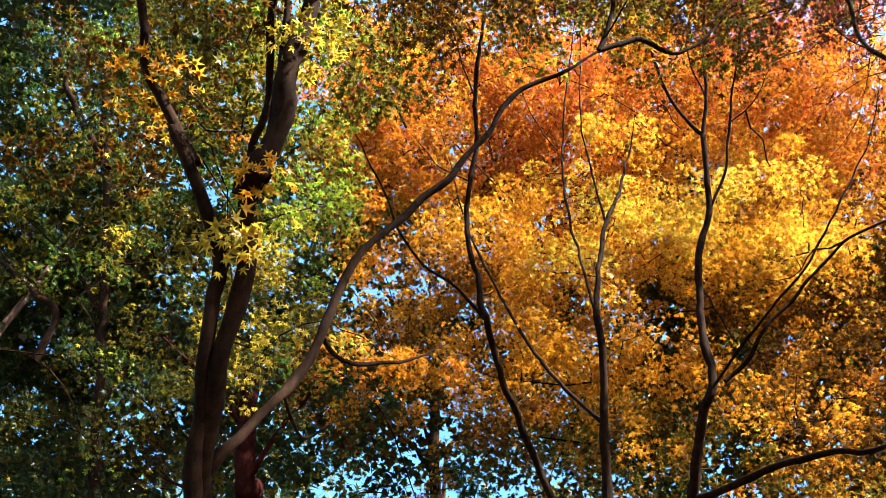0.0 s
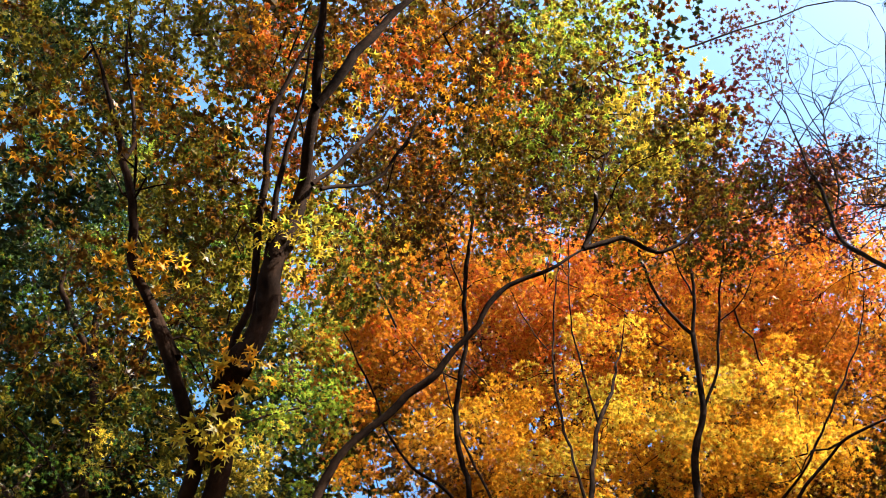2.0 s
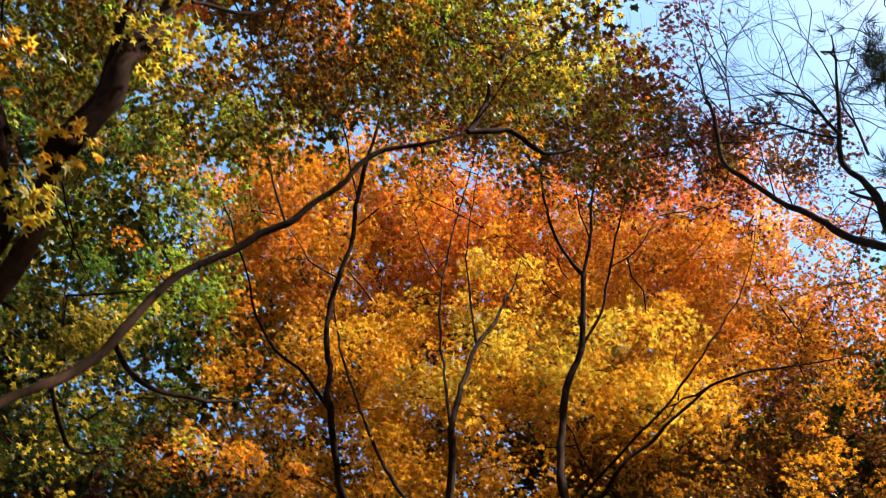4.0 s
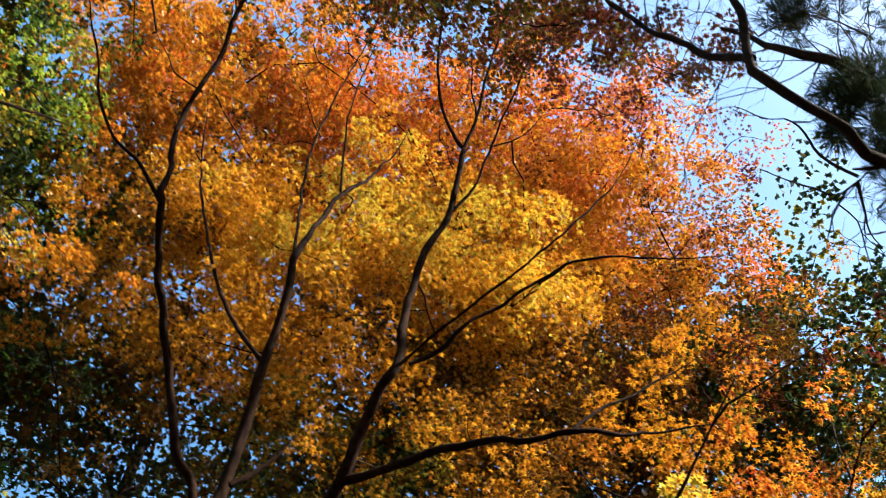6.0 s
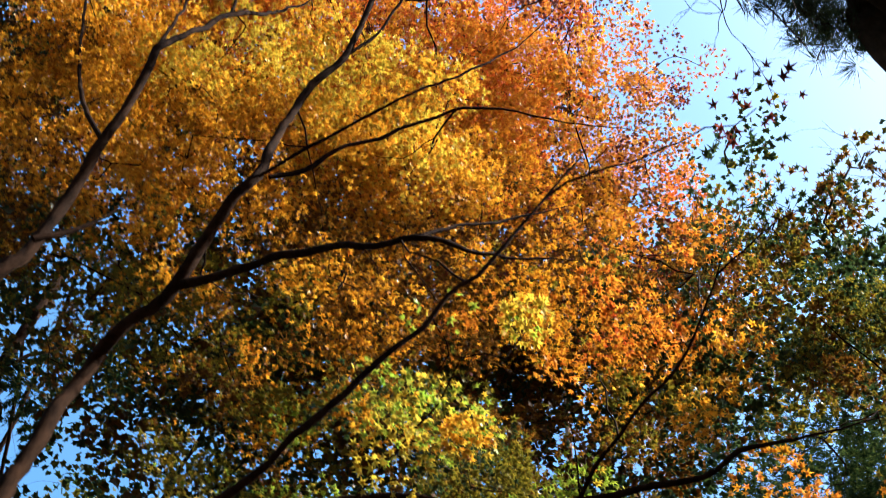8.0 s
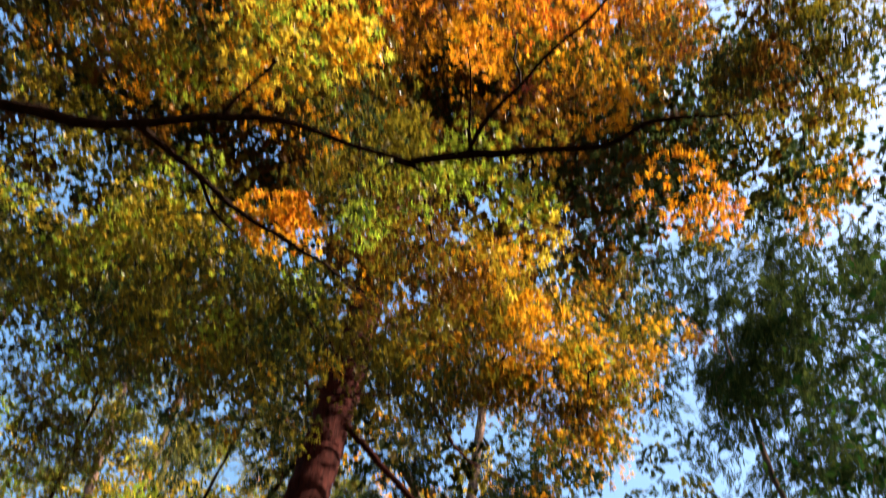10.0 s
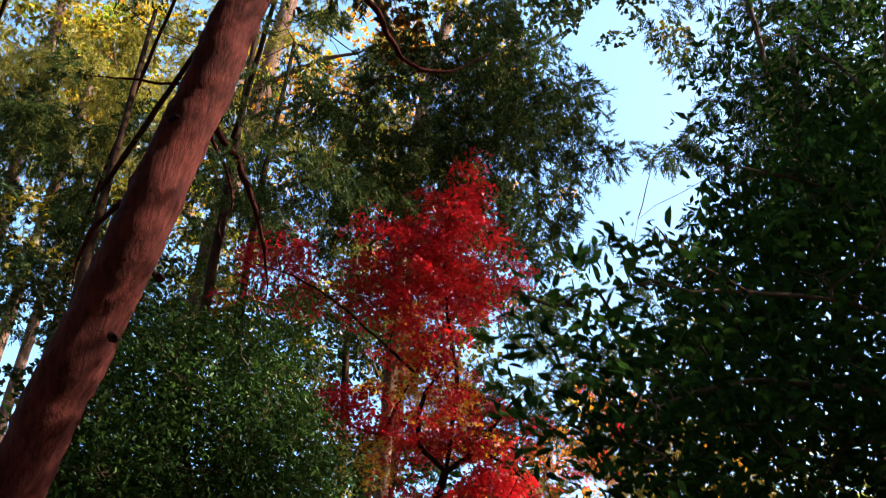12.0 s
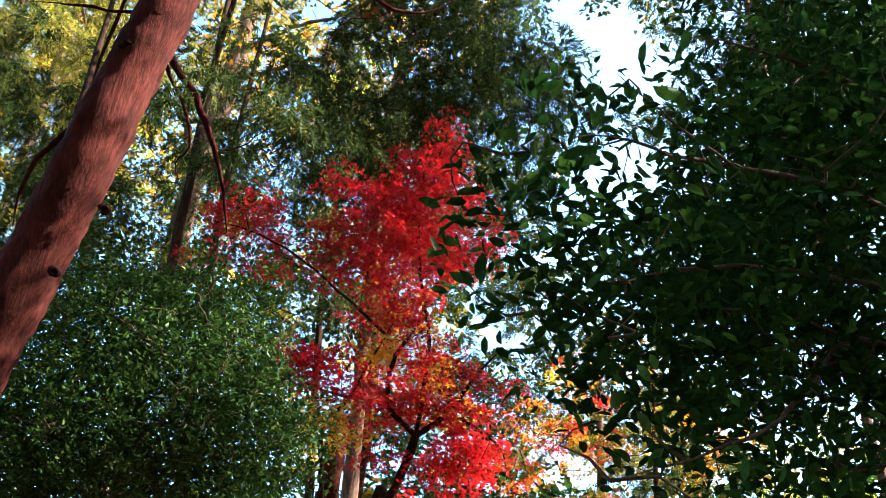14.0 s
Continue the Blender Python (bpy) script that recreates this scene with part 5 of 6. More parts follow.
broadleaf(camellia, (5.67, 6.28, 3.42), (0.41, 0.53, 0.56), 2648, "evergreen", 0.065)
broadleaf(camellia, (5.88, 6.08, 4.04), (0.33, 0.47, 0.43), 1426, "evergreen", 0.065)
broadleaf(camellia, (5.91, 6.27, 2.93), (0.22, 0.41, 0.42), 872, "evergreen", 0.065, apart=116)
broadleaf(camellia, (5.23, 6.30, 3.00), (0.25, 0.30, 0.26), 560, "evergreen", 0.060, apart=74)
broadleaf(camellia, (4.82, 6.20, 2.87), (0.19, 0.21, 0.18), 350, "evergreen", 0.056, apart=46)
broadleaf(camellia, (4.58, 6.15, 2.92), (0.16, 0.21, 0.18), 275, "evergreen", 0.056, apart=36)
broadleaf(camellia, (4.51, 6.02, 3.03), (0.12, 0.17, 0.13), 52, "evergreen", 0.052, apart=12)
broadleaf(camellia, (4.69, 5.91, 3.22), (0.12, 0.18, 0.15), 98, "evergreen", 0.056, apart=6)
broadleaf(camellia, (5.01, 6.14, 3.16), (0.21, 0.26, 0.21), 300, "evergreen", 0.056)
broadleaf(camellia, (5.02, 6.32, 2.77), (0.20, 0.25, 0.20), 168, "evergreen", 0.056)
broadleaf(camellia, (5.05, 6.23, 2.51), (0.17, 0.25, 0.20), 105, "evergreen", 0.060)
broadleaf(camellia, (5.45, 6.36, 2.79), (0.23, 0.26, 0.22), 210, "evergreen", 0.060)
broadleaf(camellia, (5.50, 6.22, 2.58), (0.19, 0.21, 0.16), 77, "evergreen", 0.060)
broadleaf(camellia, (5.35, 6.16, 3.76), (0.20, 0.27, 0.24), 205, "evergreen", 0.060)
finish(camellia)

bush = tree("evergreen_bush", "dense dark green evergreen bush below the cedars", "bush", "", TWIG_BARK)
limb(bush, "trunk", [(5.91, 13.28, -0.10), (5.39, 12.95, 4.17), (5.17, 12.81, 4.82), (4.89, 12.68, 5.49), (4.75, 12.62, 6.34)], 0.060, 0.026)
limb(bush, "limb", [(5.09, 12.69, 5.01), (4.55, 12.57, 5.34), (4.12, 12.58, 5.77)], 0.022, 0.010)
limb(bush, "limb", [(5.03, 12.60, 5.17), (5.29, 12.19, 5.49), (5.60, 11.99, 5.71)], 0.022, 0.010)
broadleaf(bush, (4.82, 12.52, 5.40), (1.21, 1.12, 1.05), 22990, "bushgreen", 0.070, 0, OVAL_FAR)
broadleaf(bush, (4.28, 12.95, 6.24), (0.67, 0.87, 0.75), 5163, "bushgreen", 0.070, 0, OVAL_FAR)
broadleaf(bush, (5.38, 12.47, 6.11), (0.57, 0.90, 0.80), 5163, "bushgreen", 0.070, 0, OVAL_FAR)
broadleaf(bush, (5.65, 11.93, 4.90), (0.60, 0.75, 0.70), 7588, "bushgreen", 0.070, 0, OVAL_FAR)
broadleaf(bush, (4.16, 12.57, 4.73), (0.67, 0.74, 0.69), 8323, "bushgreen", 0.070, 0, OVAL_FAR)
finish(bush)

green_maple = tree("maple_tree", "maple with green and olive leaves at the wood edge", "tree", "maple trees")
limb(green_maple, "trunk", [(-2.72, 7.67, -0.10), (-3.14, 6.22, 7.03), (-3.25, 5.83, 7.67), (-3.34, 5.48, 8.29), (-3.47, 5.01, 9.20), (-3.59, 4.42, 10.17), (-3.85, 3.77, 11.38), (-4.03, 3.19, 12.68)], 0.065, 0.032)
limb(green_maple, "limb", [(-3.34, 5.48, 8.29), (-3.22, 5.28, 8.75), (-3.12, 5.05, 9.22)], 0.029, 0.013)
limb(green_maple, "limb", [(-3.87, 5.03, 8.58), (-3.79, 4.85, 9.02), (-4.07, 4.73, 9.28), (-4.56, 4.60, 9.74), (-5.09, 4.49, 10.19)], 0.039, 0.020)
limb(green_maple, "limb", [(-3.48, 5.00, 9.20), (-3.87, 4.73, 9.75), (-4.56, 4.41, 10.40)], 0.023, 0.011)
limb(green_maple, "limb", [(-3.59, 4.42, 10.17), (-3.31, 4.22, 10.76), (-3.19, 3.79, 11.56)], 0.022, 0.012)
limb(green_maple, "limb", [(-3.67, 4.13, 10.65), (-4.29, 3.51, 11.69), (-4.23, 3.14, 12.35)], 0.040, 0.022)
foliage(green_maple, (-4.26, 3.88, 10.82), (1.49, 1.92, 1.98), 6656, "green:3 dark:3 olive:4", 0.051)
foliage(green_maple, (-3.96, 5.34, 8.52), (1.09, 1.19, 1.42), 2221, "dark:4 olive:2 brown:1", 0.051)
foliage(green_maple, (-2.28, 2.86, 9.88), (1.12, 0.98, 1.30), 2191, "green:4 lime:1 olive:2 dark:2", 0.051)
foliage(green_maple, (-2.38, 4.20, 7.71), (1.08, 1.07, 1.17), 2614, "olive:4 green:3 dark:3 yellow:1", 0.051)
foliage(green_maple, (-2.20, 4.98, 7.10), (0.60, 0.60, 0.83), 478, "olive:3 lime:2 dark:2", 0.051)
foliage(green_maple, (-1.17, 3.73, 8.99), (0.41, 1.27, 1.22), 1251, "lime:4 green:3 yellow:1", 0.051)
foliage(green_maple, (-1.10, 3.88, 7.98), (0.44, 0.49, 0.87), 413, "yellow:3 lime:2 olive:1", 0.051)
foliage(green_maple, (-1.23, 3.86, 7.22), (0.34, 0.65, 0.84), 354, "yellow:4 lime:1 olive:2", 0.051)
foliage(green_maple, (-1.45, 6.31, 8.76), (1.24, 1.01, 1.38), 1085, "dark:4 green:2", 0.051)
bare_twigs(green_maple, 40, 1.20)
finish(green_maple)

bare_tree = tree("bare_tree", "bare brown trunk standing behind the maple", "tree", "", CEDAR_BARK)
limb(bare_tree, "trunk", [(-2.50, 9.41, -0.10), (-2.44, 7.19, 8.19), (-2.43, 6.78, 8.63), (-2.47, 6.45, 9.25), (-2.54, 6.10, 10.33)], 0.137, 0.090)
limb(bare_tree, "limb", [(-2.43, 6.70, 8.75), (-2.00, 6.35, 9.30), (-1.50, 6.10, 9.70)], 0.035, 0.012)
limb(bare_tree, "limb", [(-2.47, 6.45, 9.25), (-2.95, 6.10, 9.75), (-3.50, 5.70, 10.10)], 0.035, 0.012)
limb(bare_tree, "limb", [(-2.45, 6.95, 8.45), (-2.90, 6.80, 8.75), (-3.40, 6.60, 8.90)], 0.030, 0.010)
bare_twigs(bare_tree, 60, 1.50, 5.0)
finish(bare_tree)

bare_tree_far = tree("bare_tree", "thin grey trunk with bare boughs", "tree", "")
limb(bare_tree_far, "trunk", [(-1.31, 11.85, -0.10), (-1.13, 9.52, 10.53), (-1.10, 9.06, 11.22), (-1.07, 8.68, 12.10), (-1.03, 8.30, 13.43)], 0.103, 0.060)
limb(bare_tree_far, "limb", [(-1.10, 9.01, 11.37), (-1.44, 8.77, 11.79), (-1.88, 8.56, 12.07), (-2.34, 8.35, 12.35)], 0.036, 0.015)
limb(bare_tree_far, "limb", [(-1.08, 8.88, 11.43), (-0.62, 8.75, 11.89), (-0.11, 8.82, 12.14)], 0.029, 0.015)
bare_twigs(bare_tree_far, 60, 1.80)
finish(bare_tree_far)

far_maple = tree("maple_tree", "distant low maple with orange and lime leaves", "tree", "maple trees")
limb(far_maple, "trunk", [(11.93, 13.95, -0.10), (12.03, 13.95, 3.00), (11.83, 14.05, 6.00), (11.93, 13.95, 8.57)], 0.050, 0.030, 0.4)
foliage(far_maple, (10.78, 14.01, 7.57), (0.75, 0.90, 0.80), 2147, "crimson:2 orange:3 brown:2 olive:1", 0.066)
foliage(far_maple, (11.04, 15.50, 7.30), (0.88, 0.86, 0.71), 1826, "crimson:3 orange:2 olive:2", 0.066)
foliage(far_maple, (13.63, 12.82, 7.17), (0.97, 0.94, 0.89), 3127, "yellow:3 lime:3 olive:2", 0.066)
foliage(far_maple, (12.28, 13.47, 7.25), (0.90, 0.90, 0.80), 1932, "amber:3 brown:3 olive:2", 0.066)
finish(far_maple)

# Stands in for many trees; the dark leaf colours hold the wood's shade.
deep_wood = tree("maple_tree", "low shaded trees deep in the wood", "tree", "shaded trees of the wood")
limb(deep_wood, "trunk", [(9.50, 18.49, -0.10), (9.60, 18.49, 5.60), (9.40, 18.59, 11.20), (9.50, 18.49, 16.00)], 0.100, 0.030, 0.4)
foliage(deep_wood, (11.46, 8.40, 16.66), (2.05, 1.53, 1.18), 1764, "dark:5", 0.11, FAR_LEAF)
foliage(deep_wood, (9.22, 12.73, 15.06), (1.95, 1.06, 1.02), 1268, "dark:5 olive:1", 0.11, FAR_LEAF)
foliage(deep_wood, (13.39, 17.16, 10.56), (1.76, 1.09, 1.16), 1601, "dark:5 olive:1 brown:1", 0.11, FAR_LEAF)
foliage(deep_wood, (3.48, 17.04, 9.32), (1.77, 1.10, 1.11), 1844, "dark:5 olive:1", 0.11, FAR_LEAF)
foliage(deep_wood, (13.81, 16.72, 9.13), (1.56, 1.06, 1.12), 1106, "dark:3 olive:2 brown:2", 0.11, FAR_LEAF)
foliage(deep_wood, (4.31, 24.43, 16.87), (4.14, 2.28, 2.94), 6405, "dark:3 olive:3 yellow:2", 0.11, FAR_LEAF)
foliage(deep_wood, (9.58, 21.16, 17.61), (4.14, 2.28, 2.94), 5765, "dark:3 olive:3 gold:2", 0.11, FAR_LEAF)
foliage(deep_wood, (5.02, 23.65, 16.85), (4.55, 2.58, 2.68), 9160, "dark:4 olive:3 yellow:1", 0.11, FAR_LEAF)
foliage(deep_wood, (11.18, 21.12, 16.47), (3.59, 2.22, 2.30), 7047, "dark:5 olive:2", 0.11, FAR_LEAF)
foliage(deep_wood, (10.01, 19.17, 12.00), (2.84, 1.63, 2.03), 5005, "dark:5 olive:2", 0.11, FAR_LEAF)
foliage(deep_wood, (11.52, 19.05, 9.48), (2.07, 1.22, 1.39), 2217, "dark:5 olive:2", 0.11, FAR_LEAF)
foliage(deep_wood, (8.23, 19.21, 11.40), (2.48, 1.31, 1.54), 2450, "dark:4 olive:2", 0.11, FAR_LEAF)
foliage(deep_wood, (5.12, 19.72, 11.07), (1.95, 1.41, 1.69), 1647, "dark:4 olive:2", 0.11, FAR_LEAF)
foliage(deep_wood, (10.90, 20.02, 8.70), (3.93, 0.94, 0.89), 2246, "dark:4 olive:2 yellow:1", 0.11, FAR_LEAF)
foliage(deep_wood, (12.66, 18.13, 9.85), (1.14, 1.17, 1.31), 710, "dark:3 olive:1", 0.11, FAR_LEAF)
foliage(deep_wood, (15.55, 16.21, 8.63), (2.93, 1.03, 1.05), 2038, "dark:3 olive:3 yellow:1", 0.11, FAR_LEAF)
foliage(deep_wood, (6.02, 20.45, 7.91), (2.76, 1.00, 1.01), 2168, "dark:4 olive:1", 0.11, FAR_LEAF)
finish(deep_wood)

# wood_maple trees: shade behind the maples is put into their dark leaf colours.
wood_maple_c = tree("maple_tree", "shaded brown and dark green tree deeper in the wood", "tree", "shaded trees of the wood")
limb(wood_maple_c, "trunk", [(-1.68, 12.73, -0.10), (-1.58, 12.73, 7.45), (-1.68, 12.83, 16.39)], 0.11, 0.03, 0.4)
limb(wood_maple_c, "limb", [(-1.68, 12.73, 11.92), (-1.36, 9.73, 14.60), (-0.88, 4.73, 14.90)], 0.04, 0.012, 0.3)
foliage(wood_maple_c, (0.33, 2.43, 13.34), (1.98, 0.87, 0.99), 1427, "dark:3 brown:3", 0.11, FAR_LEAF)
foliage(wood_maple_c, (-1.97, 1.22, 13.87), (1.93, 0.90, 0.99), 1306, "dark:3 olive:3 brown:2", 0.11, FAR_LEAF)
foliage(wood_maple_c, (0.87, 1.89, 13.90), (1.65, 0.90, 0.99), 808, "brown:4 olive:2 dark:1", 0.11, FAR_LEAF)
foliage(wood_maple_c, (-2.04, 9.27, 11.68), (2.46, 0.98, 0.99), 1606, "dark:5 olive:1", 0.11, FAR_LEAF)
foliage(wood_maple_c, (-1.12, 5.22, 13.32), (2.37, 1.99, 1.46), 4286, "brown:3 dark:2 olive:2", 0.11, FAR_LEAF)
foliage(wood_maple_c, (-0.94, 7.23, 11.17), (2.18, 1.51, 1.29), 2177, "brown:3 dark:3", 0.11, FAR_LEAF)
foliage(wood_maple_c, (-1.28, 2.32, 13.62), (2.28, 1.74, 1.08), 2738, "brown:4 olive:3", 0.11, FAR_LEAF)
finish(wood_maple_c)

wood_maple_d = tree("maple_tree", "shaded brown and dark green tree deeper in the wood", "tree", "shaded trees of the wood")
limb(wood_maple_d, "trunk", [(-0.03, 13.88, -0.10), (0.07, 13.88, 7.14), (-0.03, 13.98, 15.72)], 0.11, 0.03, 0.4)
limb(wood_maple_d, "limb", [(-0.03, 13.88, 11.43), (0.96, 10.88, 14.00), (2.44, 5.88, 14.29)], 0.04, 0.012, 0.3)
foliage(wood_maple_d, (2.38, 2.66, 13.27), (1.45, 0.81, 0.98), 1073, "brown:4 darkred:2 dark:2", 0.11, FAR_LEAF)
foliage(wood_maple_d, (2.39, 6.04, 13.29), (2.59, 1.86, 1.42), 6062, "brown:4 darkred:2 amber:1", 0.11, FAR_LEAF)
foliage(wood_maple_d, (2.56, 7.44, 10.89), (2.28, 1.56, 1.31), 3705, "brown:4 dark:2", 0.11, FAR_LEAF)
finish(wood_maple_d)

wood_maple_b = tree("maple_tree", "shaded brown and dark green tree deeper in the wood", "tree", "shaded trees of the wood")
limb(wood_maple_b, "trunk", [(-4.79, 14.45, -0.10), (-4.69, 14.45, 7.75), (-4.79, 14.55, 17.05)], 0.11, 0.03, 0.4)
limb(wood_maple_b, "limb", [(-4.79, 14.45, 12.40), (-4.91, 11.45, 15.19), (-5.09, 6.45, 15.50)], 0.04, 0.012, 0.3)
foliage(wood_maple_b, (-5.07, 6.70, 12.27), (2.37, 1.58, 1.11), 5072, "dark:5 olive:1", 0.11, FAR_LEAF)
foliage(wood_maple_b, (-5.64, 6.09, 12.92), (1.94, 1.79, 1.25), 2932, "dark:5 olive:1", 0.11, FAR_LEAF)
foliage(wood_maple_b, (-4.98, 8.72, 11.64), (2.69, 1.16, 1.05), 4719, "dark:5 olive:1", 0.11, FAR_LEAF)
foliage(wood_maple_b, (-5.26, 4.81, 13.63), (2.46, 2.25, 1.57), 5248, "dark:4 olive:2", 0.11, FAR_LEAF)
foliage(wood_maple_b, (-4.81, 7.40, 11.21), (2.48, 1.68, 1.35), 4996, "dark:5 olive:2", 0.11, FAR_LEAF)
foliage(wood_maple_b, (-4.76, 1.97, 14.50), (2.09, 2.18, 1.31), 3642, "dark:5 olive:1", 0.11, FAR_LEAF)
finish(wood_maple_b)

wood_maple_f = tree("maple_tree", "shaded brown and dark green tree deeper in the wood", "tree", "shaded trees of the wood")
limb(wood_maple_f, "trunk", [(5.14, 14.77, -0.10), (5.24, 14.77, 6.89), (5.14, 14.87, 15.16)], 0.11, 0.03, 0.4)
limb(wood_maple_f, "limb", [(5.14, 14.77, 11.02), (4.96, 11.77, 13.50), (4.68, 6.77, 13.78)], 0.04, 0.012, 0.3)
foliage(wood_maple_f, (5.53, 6.80, 12.01), (1.06, 1.17, 1.02), 2038, "dark:3 brown:3", 0.088, FAR_LEAF)
foliage(wood_maple_f, (6.58, 5.47, 12.78), (0.62, 0.97, 1.00), 1066, "dark:4 olive:1", 0.088, FAR_LEAF)
foliage(wood_maple_f, (5.45, 6.46, 10.94), (1.39, 1.02, 1.00), 2770, "brown:4 dark:3", 0.088, FAR_LEAF)
foliage(wood_maple_f, (2.68, 5.57, 12.39), (2.64, 1.43, 1.22), 5609, "brown:5 darkred:1", 0.088, FAR_LEAF)
foliage(wood_maple_f, (3.88, 6.71, 11.52), (2.09, 1.26, 1.21), 3848, "brown:5 dark:2", 0.088, FAR_LEAF)
foliage(wood_maple_f, (3.96, 6.60, 11.15), (2.17, 1.30, 1.04), 4442, "brown:4 dark:3", 0.088, FAR_LEAF)
finish(wood_maple_f)

wood_maple_e = tree("maple_tree", "shaded brown and dark green tree deeper in the wood", "tree", "shaded trees of the wood")
limb(wood_maple_e, "trunk", [(-1.19, 14.55, -0.10), (-1.09, 14.55, 6.68), (-1.19, 14.65, 14.71)], 0.11, 0.03, 0.4)
limb(wood_maple_e, "limb", [(-1.19, 14.55, 10.70), (-1.36, 11.55, 13.10), (-1.61, 6.55, 13.37)], 0.04, 0.012, 0.3)
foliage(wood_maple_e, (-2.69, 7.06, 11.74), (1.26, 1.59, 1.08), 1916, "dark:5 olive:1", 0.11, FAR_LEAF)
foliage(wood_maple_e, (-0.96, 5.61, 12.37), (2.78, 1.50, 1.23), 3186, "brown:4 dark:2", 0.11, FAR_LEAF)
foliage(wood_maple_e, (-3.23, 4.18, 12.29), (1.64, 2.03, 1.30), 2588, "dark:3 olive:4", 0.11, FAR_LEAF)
foliage(wood_maple_e, (0.42, 7.34, 11.28), (2.41, 1.52, 1.08), 3536, "dark:3 brown:3 olive:1", 0.088, FAR_LEAF)
finish(wood_maple_e)

wood_maple_h = tree("maple_tree", "shaded brown and dark green tree deeper in the wood", "tree", "shaded trees of the wood")
limb(wood_maple_h, "trunk", [(3.64, 14.48, -0.10), (3.74, 14.48, 5.77), (3.64, 14.58, 12.69)], 0.11, 0.03, 0.4)
limb(wood_maple_h, "limb", [(3.64, 14.48, 9.23), (4.62, 11.48, 11.31), (6.09, 6.48, 11.54)], 0.04, 0.012, 0.3)
foliage(wood_maple_h, (6.98, 5.24, 10.54), (0.98, 0.94, 0.99), 1625, "dark:4 olive:2", 0.088, FAR_LEAF)
foliage(wood_maple_h, (6.18, 5.87, 10.44), (1.20, 0.89, 0.98), 1274, "dark:3 olive:3 brown:2", 0.088, FAR_LEAF)
foliage(wood_maple_h, (5.12, 6.84, 10.26), (1.36, 1.08, 1.01), 1811, "brown:3 dark:3", 0.088, FAR_LEAF)
finish(wood_maple_h)

wood_maple_i = tree("maple_tree", "shaded brown and dark green tree deeper in the wood", "tree", "shaded trees of the wood")
limb(wood_maple_i, "trunk", [(3.69, 18.60, -0.10), (3.79, 18.60, 6.45), (3.69, 18.70, 14.19)], 0.11, 0.03, 0.4)
limb(wood_maple_i, "limb", [(3.69, 18.60, 10.32), (3.80, 15.60, 12.64), (3.97, 10.60, 12.90)], 0.04, 0.012, 0.3)
foliage(wood_maple_i, (1.73, 11.19, 11.90), (2.48, 1.09, 1.01), 2838, "dark:5 olive:2", 0.11, FAR_LEAF)
foliage(wood_maple_i, (4.15, 9.75, 11.51), (2.18, 1.11, 1.02), 2538, "dark:4 brown:3 olive:1", 0.11, FAR_LEAF)
foliage(wood_maple_i, (6.14, 8.53, 11.63), (1.52, 0.88, 0.98), 901, "dark:4 brown:3", 0.11, FAR_LEAF)
foliage(wood_maple_i, (3.85, 10.94, 11.50), (2.90, 1.30, 1.10), 2414, "dark:4 olive:2 brown:1", 0.11, FAR_LEAF)
finish(wood_maple_i)

# sunlit trees: yellow and gold leaves put sunlight on far foliage into colour.
sunlit_c = tree("maple_tree", "sunlit yellow tree far behind the cedars", "tree", "sunlit trees of the wood")
limb(sunlit_c, "trunk", [(6.02, 15.80, -0.10), (6.12, 15.80, 5.08), (5.92, 15.90, 10.17), (6.02, 15.80, 14.53)], 0.100, 0.030, 0.4)
foliage(sunlit_c, (5.73, 14.26, 15.27), (1.66, 1.19, 1.19), 756, "yellow:2 gold:2 olive:3", 0.11, FAR_LEAF)
foliage(sunlit_c, (3.55, 17.70, 15.89), (2.18, 1.55, 1.58), 1398, "yellow:2 lime:2 olive:3", 0.11, FAR_LEAF)
foliage(sunlit_c, (8.78, 15.43, 15.69), (1.64, 1.31, 1.32), 601, "gold:2 yellow:2 olive:2", 0.11, FAR_LEAF)
finish(sunlit_c)

sunlit_a = tree("maple_tree", "sunlit yellow tree far behind the cedars", "tree", "sunlit trees of the wood")
limb(sunlit_a, "trunk", [(8.23, 17.30, -0.10), (8.33, 17.30, 5.26), (8.13, 17.40, 10.51), (8.23, 17.30, 15.02)], 0.100, 0.030, 0.4)
foliage(sunlit_a, (6.61, 18.03, 16.46), (2.53, 1.42, 1.35), 1518, "yellow:3 gold:2 lime:2", 0.11, FAR_LEAF)
foliage(sunlit_a, (8.75, 18.06, 15.13), (1.38, 1.50, 1.50), 710, "yellow:2 gold:2 lime:2", 0.11, FAR_LEAF)
foliage(sunlit_a, (9.33, 15.80, 15.81), (1.42, 1.40, 1.31), 661, "gold:3 yellow:2", 0.11, FAR_LEAF)
finish(sunlit_a)

sunlit_b = tree("maple_tree", "sunlit yellow tree far behind the cedars", "tree", "sunlit trees of the wood")
limb(sunlit_b, "trunk", [(4.82, 21.63, -0.10), (4.92, 21.63, 5.68), (4.72, 21.73, 11.37), (4.82, 21.63, 16.24)], 0.100, 0.030, 0.4)
foliage(sunlit_b, (2.87, 22.18, 17.09), (2.91, 1.93, 2.22), 3173, "yellow:2 lime:3 gold:1 olive:2", 0.11, FAR_LEAF)
foliage(sunlit_b, (9.03, 21.29, 11.75), (1.38, 1.22, 1.24), 525, "yellow:3 gold:1 olive:2", 0.11, FAR_LEAF)
foliage(sunlit_b, (5.67, 21.97, 15.64), (1.77, 1.48, 1.68), 1014, "yellow:2 lime:2 olive:2", 0.11, FAR_LEAF)
foliage(sunlit_b, (1.72, 21.07, 17.88), (2.53, 1.95, 2.01), 2208, "yellow:2 lime:3 olive:3", 0.11, FAR_LEAF)
finish(sunlit_b)

